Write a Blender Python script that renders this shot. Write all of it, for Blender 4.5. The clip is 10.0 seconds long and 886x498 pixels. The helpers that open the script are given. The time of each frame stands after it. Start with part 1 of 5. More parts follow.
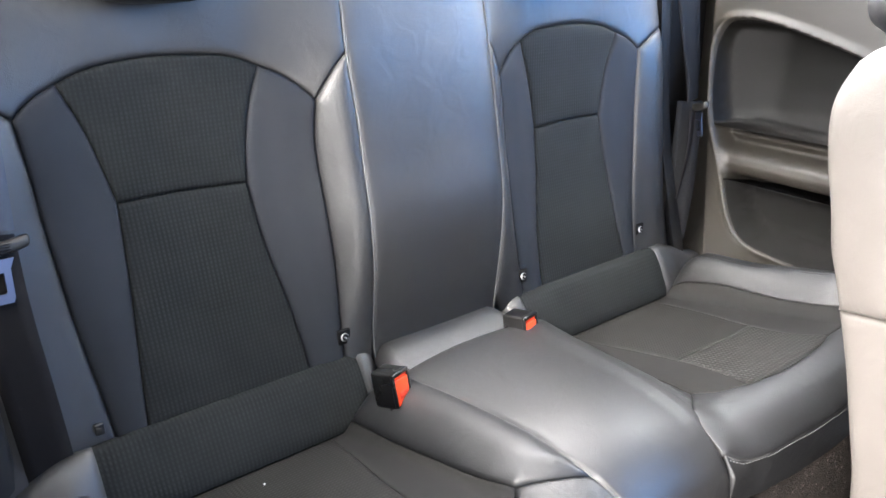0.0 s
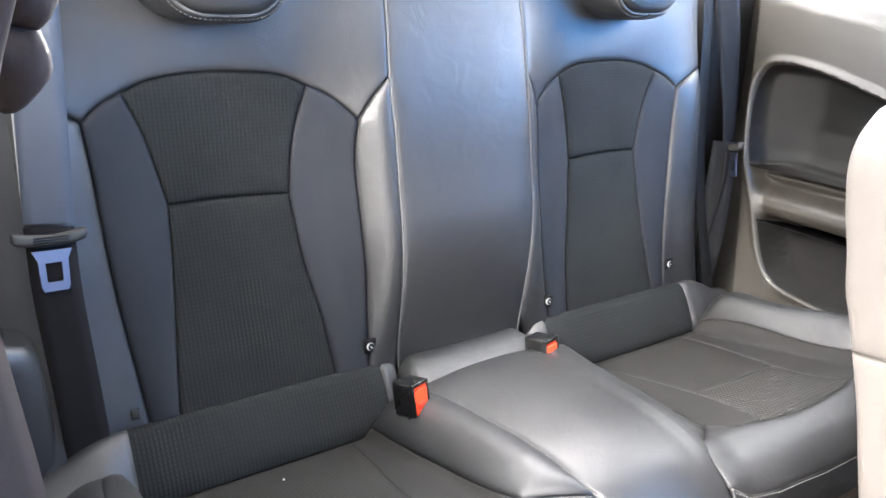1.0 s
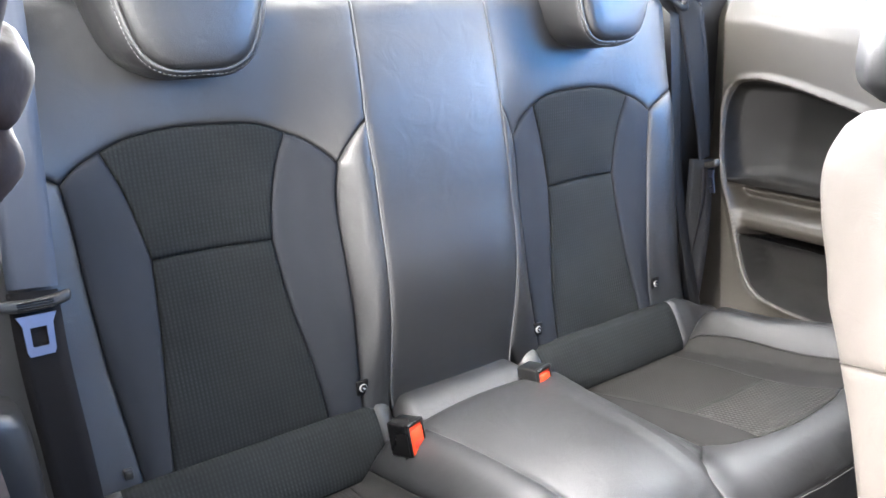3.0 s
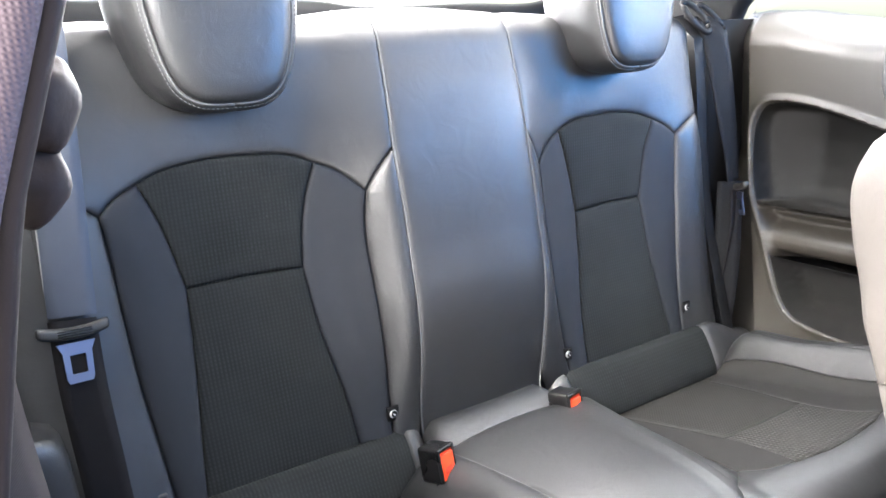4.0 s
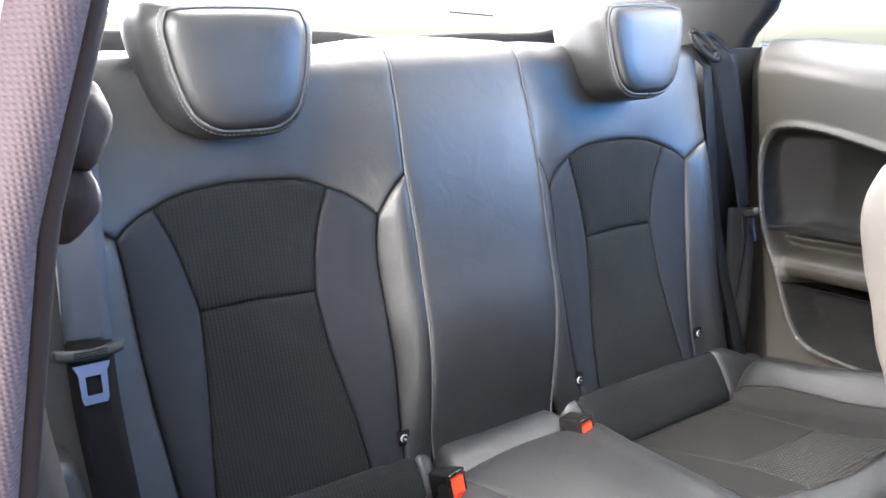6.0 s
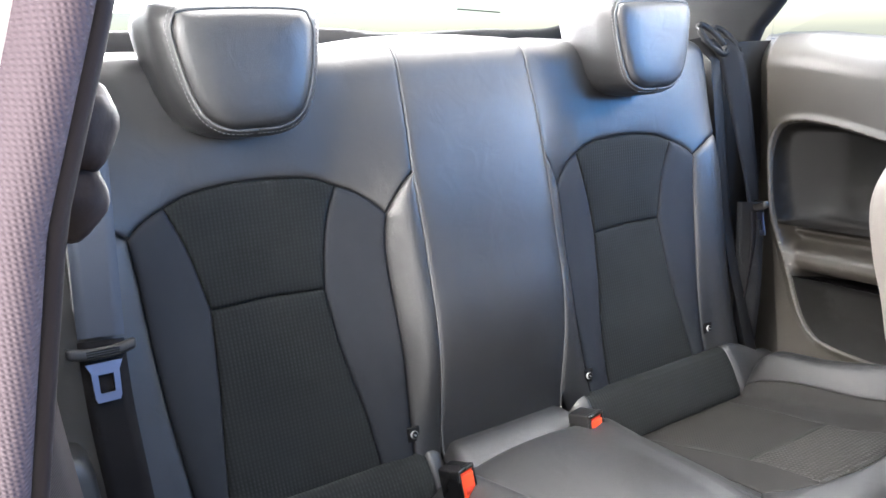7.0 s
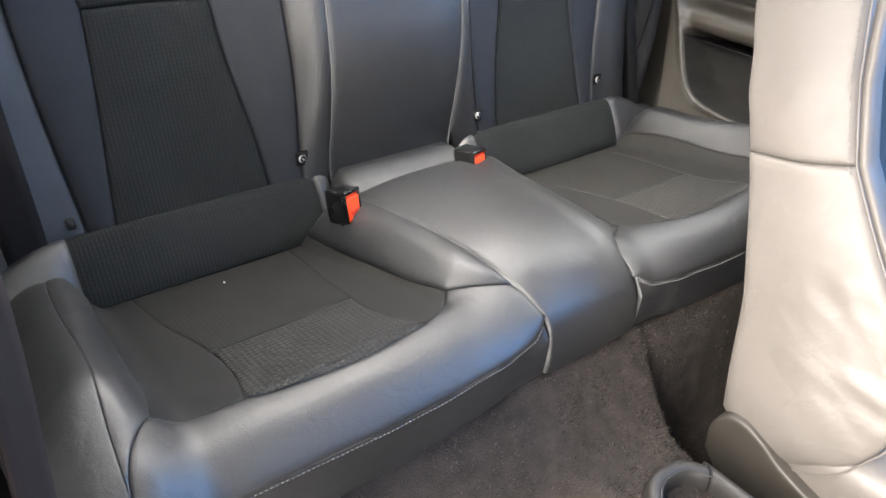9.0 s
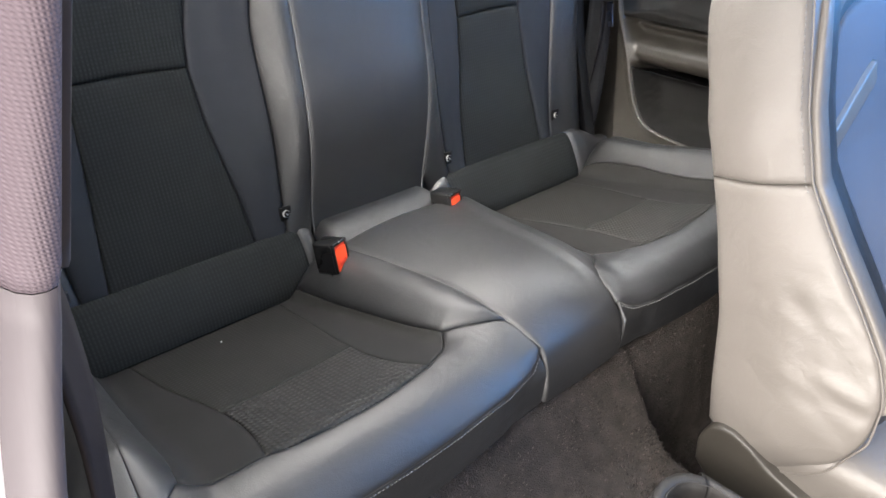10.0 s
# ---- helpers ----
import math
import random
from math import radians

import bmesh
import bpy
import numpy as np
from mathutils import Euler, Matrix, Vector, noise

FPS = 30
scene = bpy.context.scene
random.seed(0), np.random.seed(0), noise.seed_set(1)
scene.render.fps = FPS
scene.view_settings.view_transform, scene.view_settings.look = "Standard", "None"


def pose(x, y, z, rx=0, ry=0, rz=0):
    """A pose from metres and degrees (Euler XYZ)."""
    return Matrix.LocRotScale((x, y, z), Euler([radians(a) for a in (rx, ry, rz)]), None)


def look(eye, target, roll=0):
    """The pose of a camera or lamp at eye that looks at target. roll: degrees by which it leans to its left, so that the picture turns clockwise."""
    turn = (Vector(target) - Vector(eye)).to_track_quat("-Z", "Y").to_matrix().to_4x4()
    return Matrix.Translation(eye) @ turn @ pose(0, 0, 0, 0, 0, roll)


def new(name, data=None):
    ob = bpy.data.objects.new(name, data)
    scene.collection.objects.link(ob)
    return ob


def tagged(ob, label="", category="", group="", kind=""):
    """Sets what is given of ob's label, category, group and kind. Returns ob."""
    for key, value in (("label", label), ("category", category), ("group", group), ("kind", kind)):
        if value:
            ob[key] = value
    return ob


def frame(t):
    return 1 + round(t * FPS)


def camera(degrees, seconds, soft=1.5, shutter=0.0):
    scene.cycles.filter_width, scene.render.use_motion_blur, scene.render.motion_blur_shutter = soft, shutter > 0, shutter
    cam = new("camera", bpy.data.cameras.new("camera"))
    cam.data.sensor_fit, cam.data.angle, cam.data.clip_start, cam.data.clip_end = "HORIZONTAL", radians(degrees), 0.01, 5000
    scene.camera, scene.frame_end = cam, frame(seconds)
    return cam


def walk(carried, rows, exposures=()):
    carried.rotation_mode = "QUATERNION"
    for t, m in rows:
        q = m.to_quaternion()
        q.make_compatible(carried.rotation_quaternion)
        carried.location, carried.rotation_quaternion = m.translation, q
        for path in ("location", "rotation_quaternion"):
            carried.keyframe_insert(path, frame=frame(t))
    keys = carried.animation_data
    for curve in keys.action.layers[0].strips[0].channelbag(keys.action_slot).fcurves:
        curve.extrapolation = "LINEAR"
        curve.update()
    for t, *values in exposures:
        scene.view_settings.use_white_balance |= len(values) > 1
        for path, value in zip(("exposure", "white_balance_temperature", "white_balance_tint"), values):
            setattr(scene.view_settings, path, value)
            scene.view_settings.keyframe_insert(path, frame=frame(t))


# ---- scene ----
from mathutils.geometry import delaunay_2d_cdt

# seconds, eye x y z in metres, yaw, pitch, roll in degrees
cam = camera(63.4, 10.0, soft=1.6)
ROWS = [
    (0.0, -0.5595, -0.7432, 0.8583, -37.64, -24.45, 1.64),
    (0.5, -0.5561, -0.7789, 0.8691, -36.03, -22.75, 3.51),
    (1.0, -0.5677, -0.7874, 0.8649, -33.89, -22.45, 3.83),
    (1.5, -0.5652, -0.7924, 0.8645, -34.13, -22.57, 2.64),
    (2.0, -0.5656, -0.7893, 0.8633, -34.56, -22.79, 2.14),
    (2.5, -0.5642, -0.7868, 0.8693, -34.86, -21.73, 1.80),
    (3.0, -0.5645, -0.7888, 0.8769, -34.81, -20.20, 0.49),
    (3.2, -0.5659, -0.7925, 0.8835, -33.54, -18.48, -0.40),
    (4.3, -0.5702, -0.8038, 0.8724, -31.83, -17.16, -1.27),
    (4.5, -0.5724, -0.8088, 0.8740, -31.15, -15.69, -1.47),
    (5.0, -0.5733, -0.8086, 0.8710, -30.95, -15.17, -1.55),
    (5.5, -0.5733, -0.8032, 0.8720, -31.76, -15.54, -1.06),
    (7.0, -0.5726, -0.8093, 0.8732, -30.63, -15.82, -1.98),
    (7.5, -0.5621, -0.7976, 0.8432, -32.37, -24.38, -0.62),
    (8.0, -0.5503, -0.7843, 0.8271, -34.18, -34.04, 0.59),
    (8.5, -0.5570, -0.7964, 0.8276, -35.63, -36.14, 2.78),
    (9.0, -0.5769, -0.8348, 0.8513, -40.33, -35.10, 6.11),
    (9.3, -0.5928, -0.8484, 0.8758, -40.98, -34.21, 4.96),
    (9.5, -0.6045, -0.8605, 0.8715, -40.76, -33.35, 4.79),
    (10.0, -0.6281, -0.8215, 0.8772, -44.54, -32.15, 3.76),
]


def view(x, y, z, yaw, pitch, roll):
    turn = Euler((0, 0, radians(yaw))).to_matrix() @ Euler((radians(90 + pitch), 0, 0)).to_matrix() @ Euler((0, 0, radians(roll))).to_matrix()
    return Matrix.Translation((x, y, z)) @ turn.to_4x4()


walk(cam, [(t, view(*r)) for t, *r in ROWS], exposures=[
    (0.0, 2.38, 6200, 14), (0.5, 2.62, 6200, 14), (3.2, 2.6, 6150, 14), (4.5, 2.34, 6150, 14), (5.5, 2.24, 6150, 14), (7.0, 2.09, 6150, 14), (7.5, 2.14, 6250, 14), (8.0, 2.62, 6550, 14), (8.5, 2.62, 6550, 14), (9.0, 2.10, 6450, 13), (9.5, 1.75, 6350, 13), (10.0, 1.75, 6350, 13)])

# ---- light ----
world = bpy.data.worlds.new("sky")
scene.world = world
world.use_nodes = True
wn = world.node_tree
sky = wn.nodes.new("ShaderNodeTexSky")
sky.sky_type, sky.sun_disc = "NISHITA", False
sky.sun_elevation, sky.sun_rotation = radians(33.8), radians(263.4)
wn.nodes["Background"].inputs["Strength"].default_value = 0.055
wn.links.new(sky.outputs["Color"], wn.nodes["Background"].inputs["Color"])


def lamp(name, kind, m, energy, colour, **kw):
    d = bpy.data.lights.new(name, kind)
    d.energy, d.color = energy, colour
    for k, v in kw.items():
        if k == "angle":
            d.angle = v
        elif k == "size":
            d.shape, d.size, d.size_y = "RECTANGLE", v[0], v[1]
    ob = new(name, d)
    ob.matrix_world = m
    return ob


# a hazy sun on the side of the open near door
lamp("sun", "SUN", look((-2.6, -0.3, 1.75), (0, 0, 0)), 3.0, (1.0, 0.93, 0.82), angle=radians(28))
# sky through the open near door and through the windscreen
lamp("door_daylight", "AREA", look((-1.35, -1.25, 1.0), (0.0, -0.35, 0.35)), 4.0, (1.0, 0.95, 0.87), size=(1.2, 0.8))
lamp("windscreen_daylight", "AREA", look((0.05, -2.25, 1.15), (0.0, 0.0, 0.55)), 0.4, (0.25, 0.50, 1.0), size=(1.3, 0.85))
# blue sky through the far door's window
lamp("far_door_daylight", "AREA", look((0.73, -0.84, 0.98), (-0.05, 0.02, 0.62)), 6.2, (0.11, 0.42, 1.0), size=(0.66, 0.30))
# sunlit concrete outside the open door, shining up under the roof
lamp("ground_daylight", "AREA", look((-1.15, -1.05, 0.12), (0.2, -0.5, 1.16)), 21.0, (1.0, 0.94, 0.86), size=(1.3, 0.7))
# fill light from above for the cushions, under an assumed, unseen glass roof panel
lamp("roof_fill", "AREA", look((0.0, 0.17, 1.148), (0.0, -0.15, 0.0)), 6.0, (1.0, 0.95, 0.87), size=(0.74, 0.40))
# bright sky behind the car, through the rear window
lamp("rear_window_daylight", "AREA", look((0.0, 1.15, 1.25), (0.0, -0.2, 0.55)), 125.0, (1.0, 0.97, 0.92), size=(1.5, 0.6))
# and through the windows beside the bench
lamp("near_window_daylight", "AREA", look((-0.76, -0.20, 1.04), (0.0, -0.25, 0.50)), 1.7, (1.0, 0.97, 0.92), size=(0.56, 0.26))
lamp("far_window_daylight", "AREA", look((0.76, -0.20, 1.04), (0.45, -0.35, 0.20)), 3.0, (0.97, 0.96, 0.93), size=(0.56, 0.26))

# ---- materials ----
def material(name, colour, rough=0.5, metal=0.0, grain=0.0, scale=200.0, vary=0.15, kind="noise", spec=0.5, sheen=0.0, stretch=(1, 1, 1), wear=6.0, crease=0.0, knit=0.35):
    """A surface with grain in its relief and a broad, soft variation in its tone."""
    m = bpy.data.materials.new(name)
    m.use_nodes = True
    t = m.node_tree
    b = t.nodes["Principled BSDF"]
    b.inputs["Metallic"].default_value = metal
    b.inputs["Specular IOR Level"].default_value = spec
    b.inputs["Sheen Weight"].default_value = sheen
    co = t.nodes.new("ShaderNodeTexCoord")
    mp = t.nodes.new("ShaderNodeMapping")
    mp.inputs["Scale"].default_value = stretch
    t.links.new(co.outputs["Object"], mp.inputs["Vector"])
    big = t.nodes.new("ShaderNodeTexNoise")
    big.inputs["Scale"].default_value, big.inputs["Detail"].default_value = wear, 5
    t.links.new(co.outputs["Object"], big.inputs["Vector"])
    fine = None
    if kind == "noise":
        fine = t.nodes.new("ShaderNodeTexNoise")
        fine.inputs["Scale"].default_value, fine.inputs["Detail"].default_value = scale, 3
        out = fine.outputs["Fac"]
    elif kind == "cells":
        fine = t.nodes.new("ShaderNodeTexVoronoi")
        fine.inputs["Scale"].default_value = scale
        out = fine.outputs["Distance"]
    elif kind in ("grid", "gridz", "dots"):
        fine = t.nodes.new("ShaderNodeTexWave")
        other = t.nodes.new("ShaderNodeTexWave")
        both = t.nodes.new("ShaderNodeMath")
        both.operation = "MULTIPLY"
        for w, way in ((fine, "X"), (other, "Y" if kind == "grid" else "Z")):
            w.bands_direction = way
            w.inputs["Scale"].default_value, w.inputs["Distortion"].default_value = scale, 0.08
            t.links.new(mp.outputs["Vector"], w.inputs["Vector"])
        t.links.new(fine.outputs["Fac"], both.inputs[0])
        t.links.new(other.outputs["Fac"], both.inputs[1])
        out = both.outputs[0]
        if kind == "gridz":
            soft_ = t.nodes.new("ShaderNodeMath")
            soft_.operation = "MULTIPLY_ADD"
            soft_.inputs[1].default_value, soft_.inputs[2].default_value = 0.65, 0.35
            t.links.new(other.outputs["Fac"], soft_.inputs[0])
            t.links.new(soft_.outputs[0], both.inputs[1])
    else:
        fine = t.nodes.new("ShaderNodeTexWave")
        fine.inputs["Scale"].default_value = scale
        fine.inputs["Distortion"].default_value = 0.12
        fine.inputs["Detail Scale"].default_value = 6
        fine.bands_direction = kind
        out = fine.outputs["Fac"]
    t.links.new(mp.outputs["Vector"], fine.inputs["Vector"])
    lo = [c * (1 - vary) for c in colour]
    hi = [min(1, c * (1 + vary)) for c in colour]
    mix = t.nodes.new("ShaderNodeMix")
    mix.data_type = "RGBA"
    mix.inputs[6].default_value, mix.inputs[7].default_value = (*lo, 1), (*hi, 1)
    add = t.nodes.new("ShaderNodeMath")
    add.operation, add.use_clamp = "MULTIPLY_ADD", True
    t.links.new(out, add.inputs[0])
    add.inputs[1].default_value = knit
    shift = t.nodes.new("ShaderNodeMath")
    shift.operation = "SUBTRACT"
    shift.inputs[1].default_value = 0.3 * (knit - 0.35)
    t.links.new(big.outputs["Fac"], shift.inputs[0])
    t.links.new(shift.outputs[0], add.inputs[2])
    t.links.new(add.outputs[0], mix.inputs[0])
    t.links.new(mix.outputs[2], b.inputs["Base Color"])
    rr = t.nodes.new("ShaderNodeMapRange")
    rr.inputs[1].default_value, rr.inputs[2].default_value = 0.3, 0.75
    rr.inputs[3].default_value, rr.inputs[4].default_value = rough - 0.06, min(1, rough + 0.06)
    t.links.new(big.outputs["Fac"], rr.inputs[0])
    t.links.new(rr.outputs[0], b.inputs["Roughness"])
    if grain:
        bp = t.nodes.new("ShaderNodeBump")
        bp.inputs["Strength"].default_value, bp.inputs["Distance"].default_value = 0.6, grain
        t.links.new(out, bp.inputs["Height"])
        t.links.new(bp.outputs["Normal"], b.inputs["Normal"])
        if crease:
            fold = t.nodes.new("ShaderNodeTexNoise")
            fold.inputs["Scale"].default_value, fold.inputs["Detail"].default_value = 26, 6
            fold.inputs["Distortion"].default_value = 1.2
            t.links.new(co.outputs["Object"], fold.inputs["Vector"])
            soft = t.nodes.new("ShaderNodeBump")
            soft.inputs["Strength"].default_value, soft.inputs["Distance"].default_value = 0.5, crease
            t.links.new(fold.outputs["Fac"], soft.inputs["Height"])
            t.links.new(soft.outputs["Normal"], bp.inputs["Normal"])
    return m


LEATHER = material("black_leather", (0.0062, 0.0063, 0.0067), 0.50, grain=0.0002, scale=1000, kind="cells", spec=0.72, crease=0.0016)
# lit copy of the black leather: strong sunlight put into a pale base colour
LEATHER_SUNLIT = material("sunlit_black_leather", (0.098, 0.089, 0.080), 0.48, grain=0.00012, scale=1300, kind="cells", spec=0.5, vary=0.08, crease=0.0026)
FABRIC = material("ribbed_fabric", (0.0072, 0.0080, 0.0080), 0.9, grain=0.0006, scale=62, kind="gridz", spec=0.15, vary=0.8, knit=0.7)
SUEDE = material("smooth_suede_cloth", (0.0098, 0.0110, 0.0136), 0.7, grain=0.0002, scale=1500, spec=0.2, vary=0.12)
WEAVE_FLAT = material("flat_woven_fabric", (0.0085, 0.0080, 0.0068), 0.8, grain=0.0006, scale=62, kind="grid", spec=0.25, vary=0.2)
FRONT_CLOTH = material("front_seat_cloth", (0.085, 0.088, 0.10), 0.8, grain=0.0004, scale=80, kind="X", spec=0.2, vary=0.2)
GUSSET = material("plain_dark_cloth", (0.0092, 0.0087, 0.0080), 0.8, grain=0.0004, scale=1100, spec=0.25)
WEAVE = material("woven_fabric", (0.0098, 0.0090, 0.0076), 0.75, grain=0.0022, scale=50, kind="grid", spec=0.35, vary=0.95, knit=1.3)
PLASTIC = material("grained_trim_plastic", (0.027, 0.024, 0.0195), 0.48, grain=0.0003, scale=1100, vary=0.1)
PLASTIC_DARK = material("dark_trim_plastic", (0.017, 0.016, 0.015), 0.5, grain=0.0003, scale=1100, vary=0.1, spec=0.4)
BLACK = material("black_plastic", (0.005, 0.005, 0.0052), 0.6, grain=0.0001, scale=900, spec=0.15)
RED = material("red_button_plastic", (0.72, 0.055, 0.014), 0.4, vary=0.06, spec=0.3)
GLOSS_BLACK = material("glossy_black_plastic", (0.004, 0.004, 0.0042), 0.28, grain=0.00005, scale=900, spec=0.5, vary=0.1)
RED_DARK = material("worn_red_plastic", (0.46, 0.032, 0.012), 0.5, vary=0.1, spec=0.3)
CARPET = material("grey_carpet", (0.0195, 0.0164, 0.0146), 0.95, grain=0.004, scale=520, vary=0.95, wear=48, spec=0.12)
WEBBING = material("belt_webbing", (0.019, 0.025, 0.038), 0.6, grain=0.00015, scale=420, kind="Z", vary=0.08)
# shaded copy of the webbing for the lower runs, shade in the colour
WEB_SHADE_LOW = material("shaded_lower_webbing", (0.006, 0.0052, 0.0055), 0.8, grain=0.0001, scale=160, kind="Z", vary=0.05, spec=0.15)
METAL = material("belt_tongue_steel", (0.20, 0.22, 0.31), 0.36, metal=1.0, grain=0.0001, scale=300, vary=0.05)
THREAD = material("pale_thread", (0.13, 0.13, 0.13), 0.8, vary=0.1)
PIPING = material("leather_piping", (0.075, 0.075, 0.074), 0.65, vary=0.1, spec=0.35)
POCKET = material("black_pocket_lining", (0.013, 0.0125, 0.012), 0.9, grain=0.0005, scale=900, spec=0.1)
BELT_BROWN = material("brown_belt_webbing", (0.012, 0.0085, 0.0085), 0.8, grain=0.0003, scale=300, kind="Z", vary=0.15, spec=0.15)
PILE = material("carpet_pile", (0.02, 0.0172, 0.0165), 0.95, vary=0.2, spec=0.1)
pn_ = PILE.node_tree
isl = pn_.nodes.new("ShaderNodeNewGeometry")
ramp = pn_.nodes.new("ShaderNodeValToRGB")
ramp.color_ramp.elements[0].color, ramp.color_ramp.elements[1].color = (0.006, 0.0052, 0.005, 1), (0.085, 0.072, 0.063, 1)
ramp.color_ramp.elements[0].position = 0.5
pn_.links.new(isl.outputs["Random Per Island"], ramp.inputs[0])
pn_.links.new(ramp.outputs[0], pn_.nodes["Principled BSDF"].inputs["Base Color"])
# another shaded copy of the webbing, darkened for the far side
WEB_SHADE_FAR = material("shaded_belt_webbing", (0.0045, 0.0047, 0.0054), 0.7, grain=0.00015, scale=420, kind="Z", vary=0.1, spec=0.12)
# shaded copy of the trim plastic, for the hollow above the armrest
BOWL_SHADE = material("shaded_trim_plastic", (0.006, 0.0056, 0.005), 0.55, grain=0.0003, scale=1100, vary=0.1, spec=0.2)
TAG = material("white_tag", (0.22, 0.22, 0.22), 0.5, vary=0.05)
HEADLINER = material("pale_headliner", (0.76, 0.75, 0.72), 0.95, grain=0.0005, scale=500, vary=0.05)
PILLAR = material("woven_pillar_cover", (0.048, 0.033, 0.041), 0.85, grain=0.0005, scale=215, kind="dots", vary=0.3)
PILLAR_LOW = material("lower_pillar_plastic", (0.042, 0.034, 0.038), 0.72, grain=0.0002, scale=500, vary=0.12, stretch=(1, 1, 0.05))
LOBE = material("brown_padding", (0.017, 0.0115, 0.0105), 0.8, grain=0.0003, scale=300, spec=0.2)
RUBBER = material("door_seal_rubber", (0.013, 0.009, 0.0085), 0.65, grain=0.0003, scale=300, spec=0.2)
WHITE = material("glossy_white", (0.78, 0.78, 0.78), 0.2, vary=0.02)
ASPHALT = material("pale_concrete", (0.34, 0.33, 0.31), 0.9, grain=0.004, scale=60, vary=0.3, wear=0.6)
CHROME = material("satin_chrome", (0.7, 0.7, 0.7), 0.25, metal=1.0, vary=0.05)
GLASS = bpy.data.materials.new("window_glass")
GLASS.use_nodes = True
gb = GLASS.node_tree.nodes["Principled BSDF"]
gb.inputs["Transmission Weight"].default_value, gb.inputs["Roughness"].default_value = 1.0, 0.0
gb.inputs["IOR"].default_value, gb.inputs["Base Color"].default_value = 1.05, (0.95, 0.98, 0.97, 1)


# ---- building tools ----
def thing(name, label, category, group="", kind="", at=(0, 0, 0)):
    e = new(name)
    e.location = at
    e.empty_display_size = 0.05
    return tagged(e, label, category, group, kind)


def mesh_object(name, verts, faces, mat, parent=None, label="", smooth=True):
    me = bpy.data.meshes.new(name)
    me.from_pydata([tuple(v) for v in verts], [], faces)
    me.materials.append(mat)
    if smooth:
        me.polygons.foreach_set("use_smooth", [True] * len(me.polygons))
    me.update()
    ob = new(name, me)
    if parent is not None:
        ob.parent = parent
        up = parent
        off = Vector((0, 0, 0))
        while up is not None:
            off += up.location
            up = up.parent
        ob.location = -off
    return tagged(ob, label) if label else ob


def part(name, bm, mat, parent, label="", smooth=True):
    verts = [v.co.copy() for v in bm.verts]
    bm.verts.index_update()
    faces = [[v.index for v in f.verts] for f in bm.faces]
    bm.free()
    return mesh_object(name, verts, faces, mat, parent, label, smooth)


def curve(pts, step=0.005, closed=False):
    """Points along a smooth line through pts, about step apart."""
    p = [np.array(q, float) for q in pts]
    n = len(p)
    out = []
    for i in range(n if closed else n - 1):
        a, b = p[i], p[(i + 1) % n]
        z = p[(i - 1) % n] if (closed or i) else 2 * a - b
        c = p[(i + 2) % n] if (closed or i < n - 2) else 2 * b - a
        k = max(1, int(np.linalg.norm(b - a) / step))
        for j in range(k):
            t = j / k
            out.append(0.5 * (2 * a + (b - z) * t + (2 * z - 5 * a + 4 * b - c) * t * t + (3 * a - z - 3 * b + c) * t ** 3))
    if not closed:
        out.append(p[-1])
    return out


def outline(*runs, step=0.005):
    """One closed line from smooth runs that meet at corners."""
    out = []
    for r in runs:
        out += curve(r, step)[:-1]
    return out


def smooth01(a, b, x):
    t = np.clip((x - a) / (b - a), 0, 1)
    return t * t * (3 - 2 * t)


def to_line(P, L):
    """How far each point of P lies from the closed line L."""
    A, B = L, np.roll(L, -1, 0)
    d = B - A
    q = (d * d).sum(1) + 1e-15
    best = np.full(len(P), 9.0)
    for i in range(0, len(P), 400):
        w = P[i:i + 400, None] - A
        t = np.clip((w * d).sum(-1) / q, 0, 1)
        best[i:i + 400] = np.sqrt(((w - t[..., None] * d) ** 2).sum(-1)).min(1)
    return best


def inside(P, L):
    x, y = P[:, :1], P[:, 1:]
    a, b = L, np.roll(L, -1, 0)
    cross = ((a[:, 1] > y) != (b[:, 1] > y)) & (x < (b[:, 0] - a[:, 0]) * (y - a[:, 1]) / (b[:, 1] - a[:, 1] + 1e-15) + a[:, 0])
    return cross.sum(1) % 2 == 1


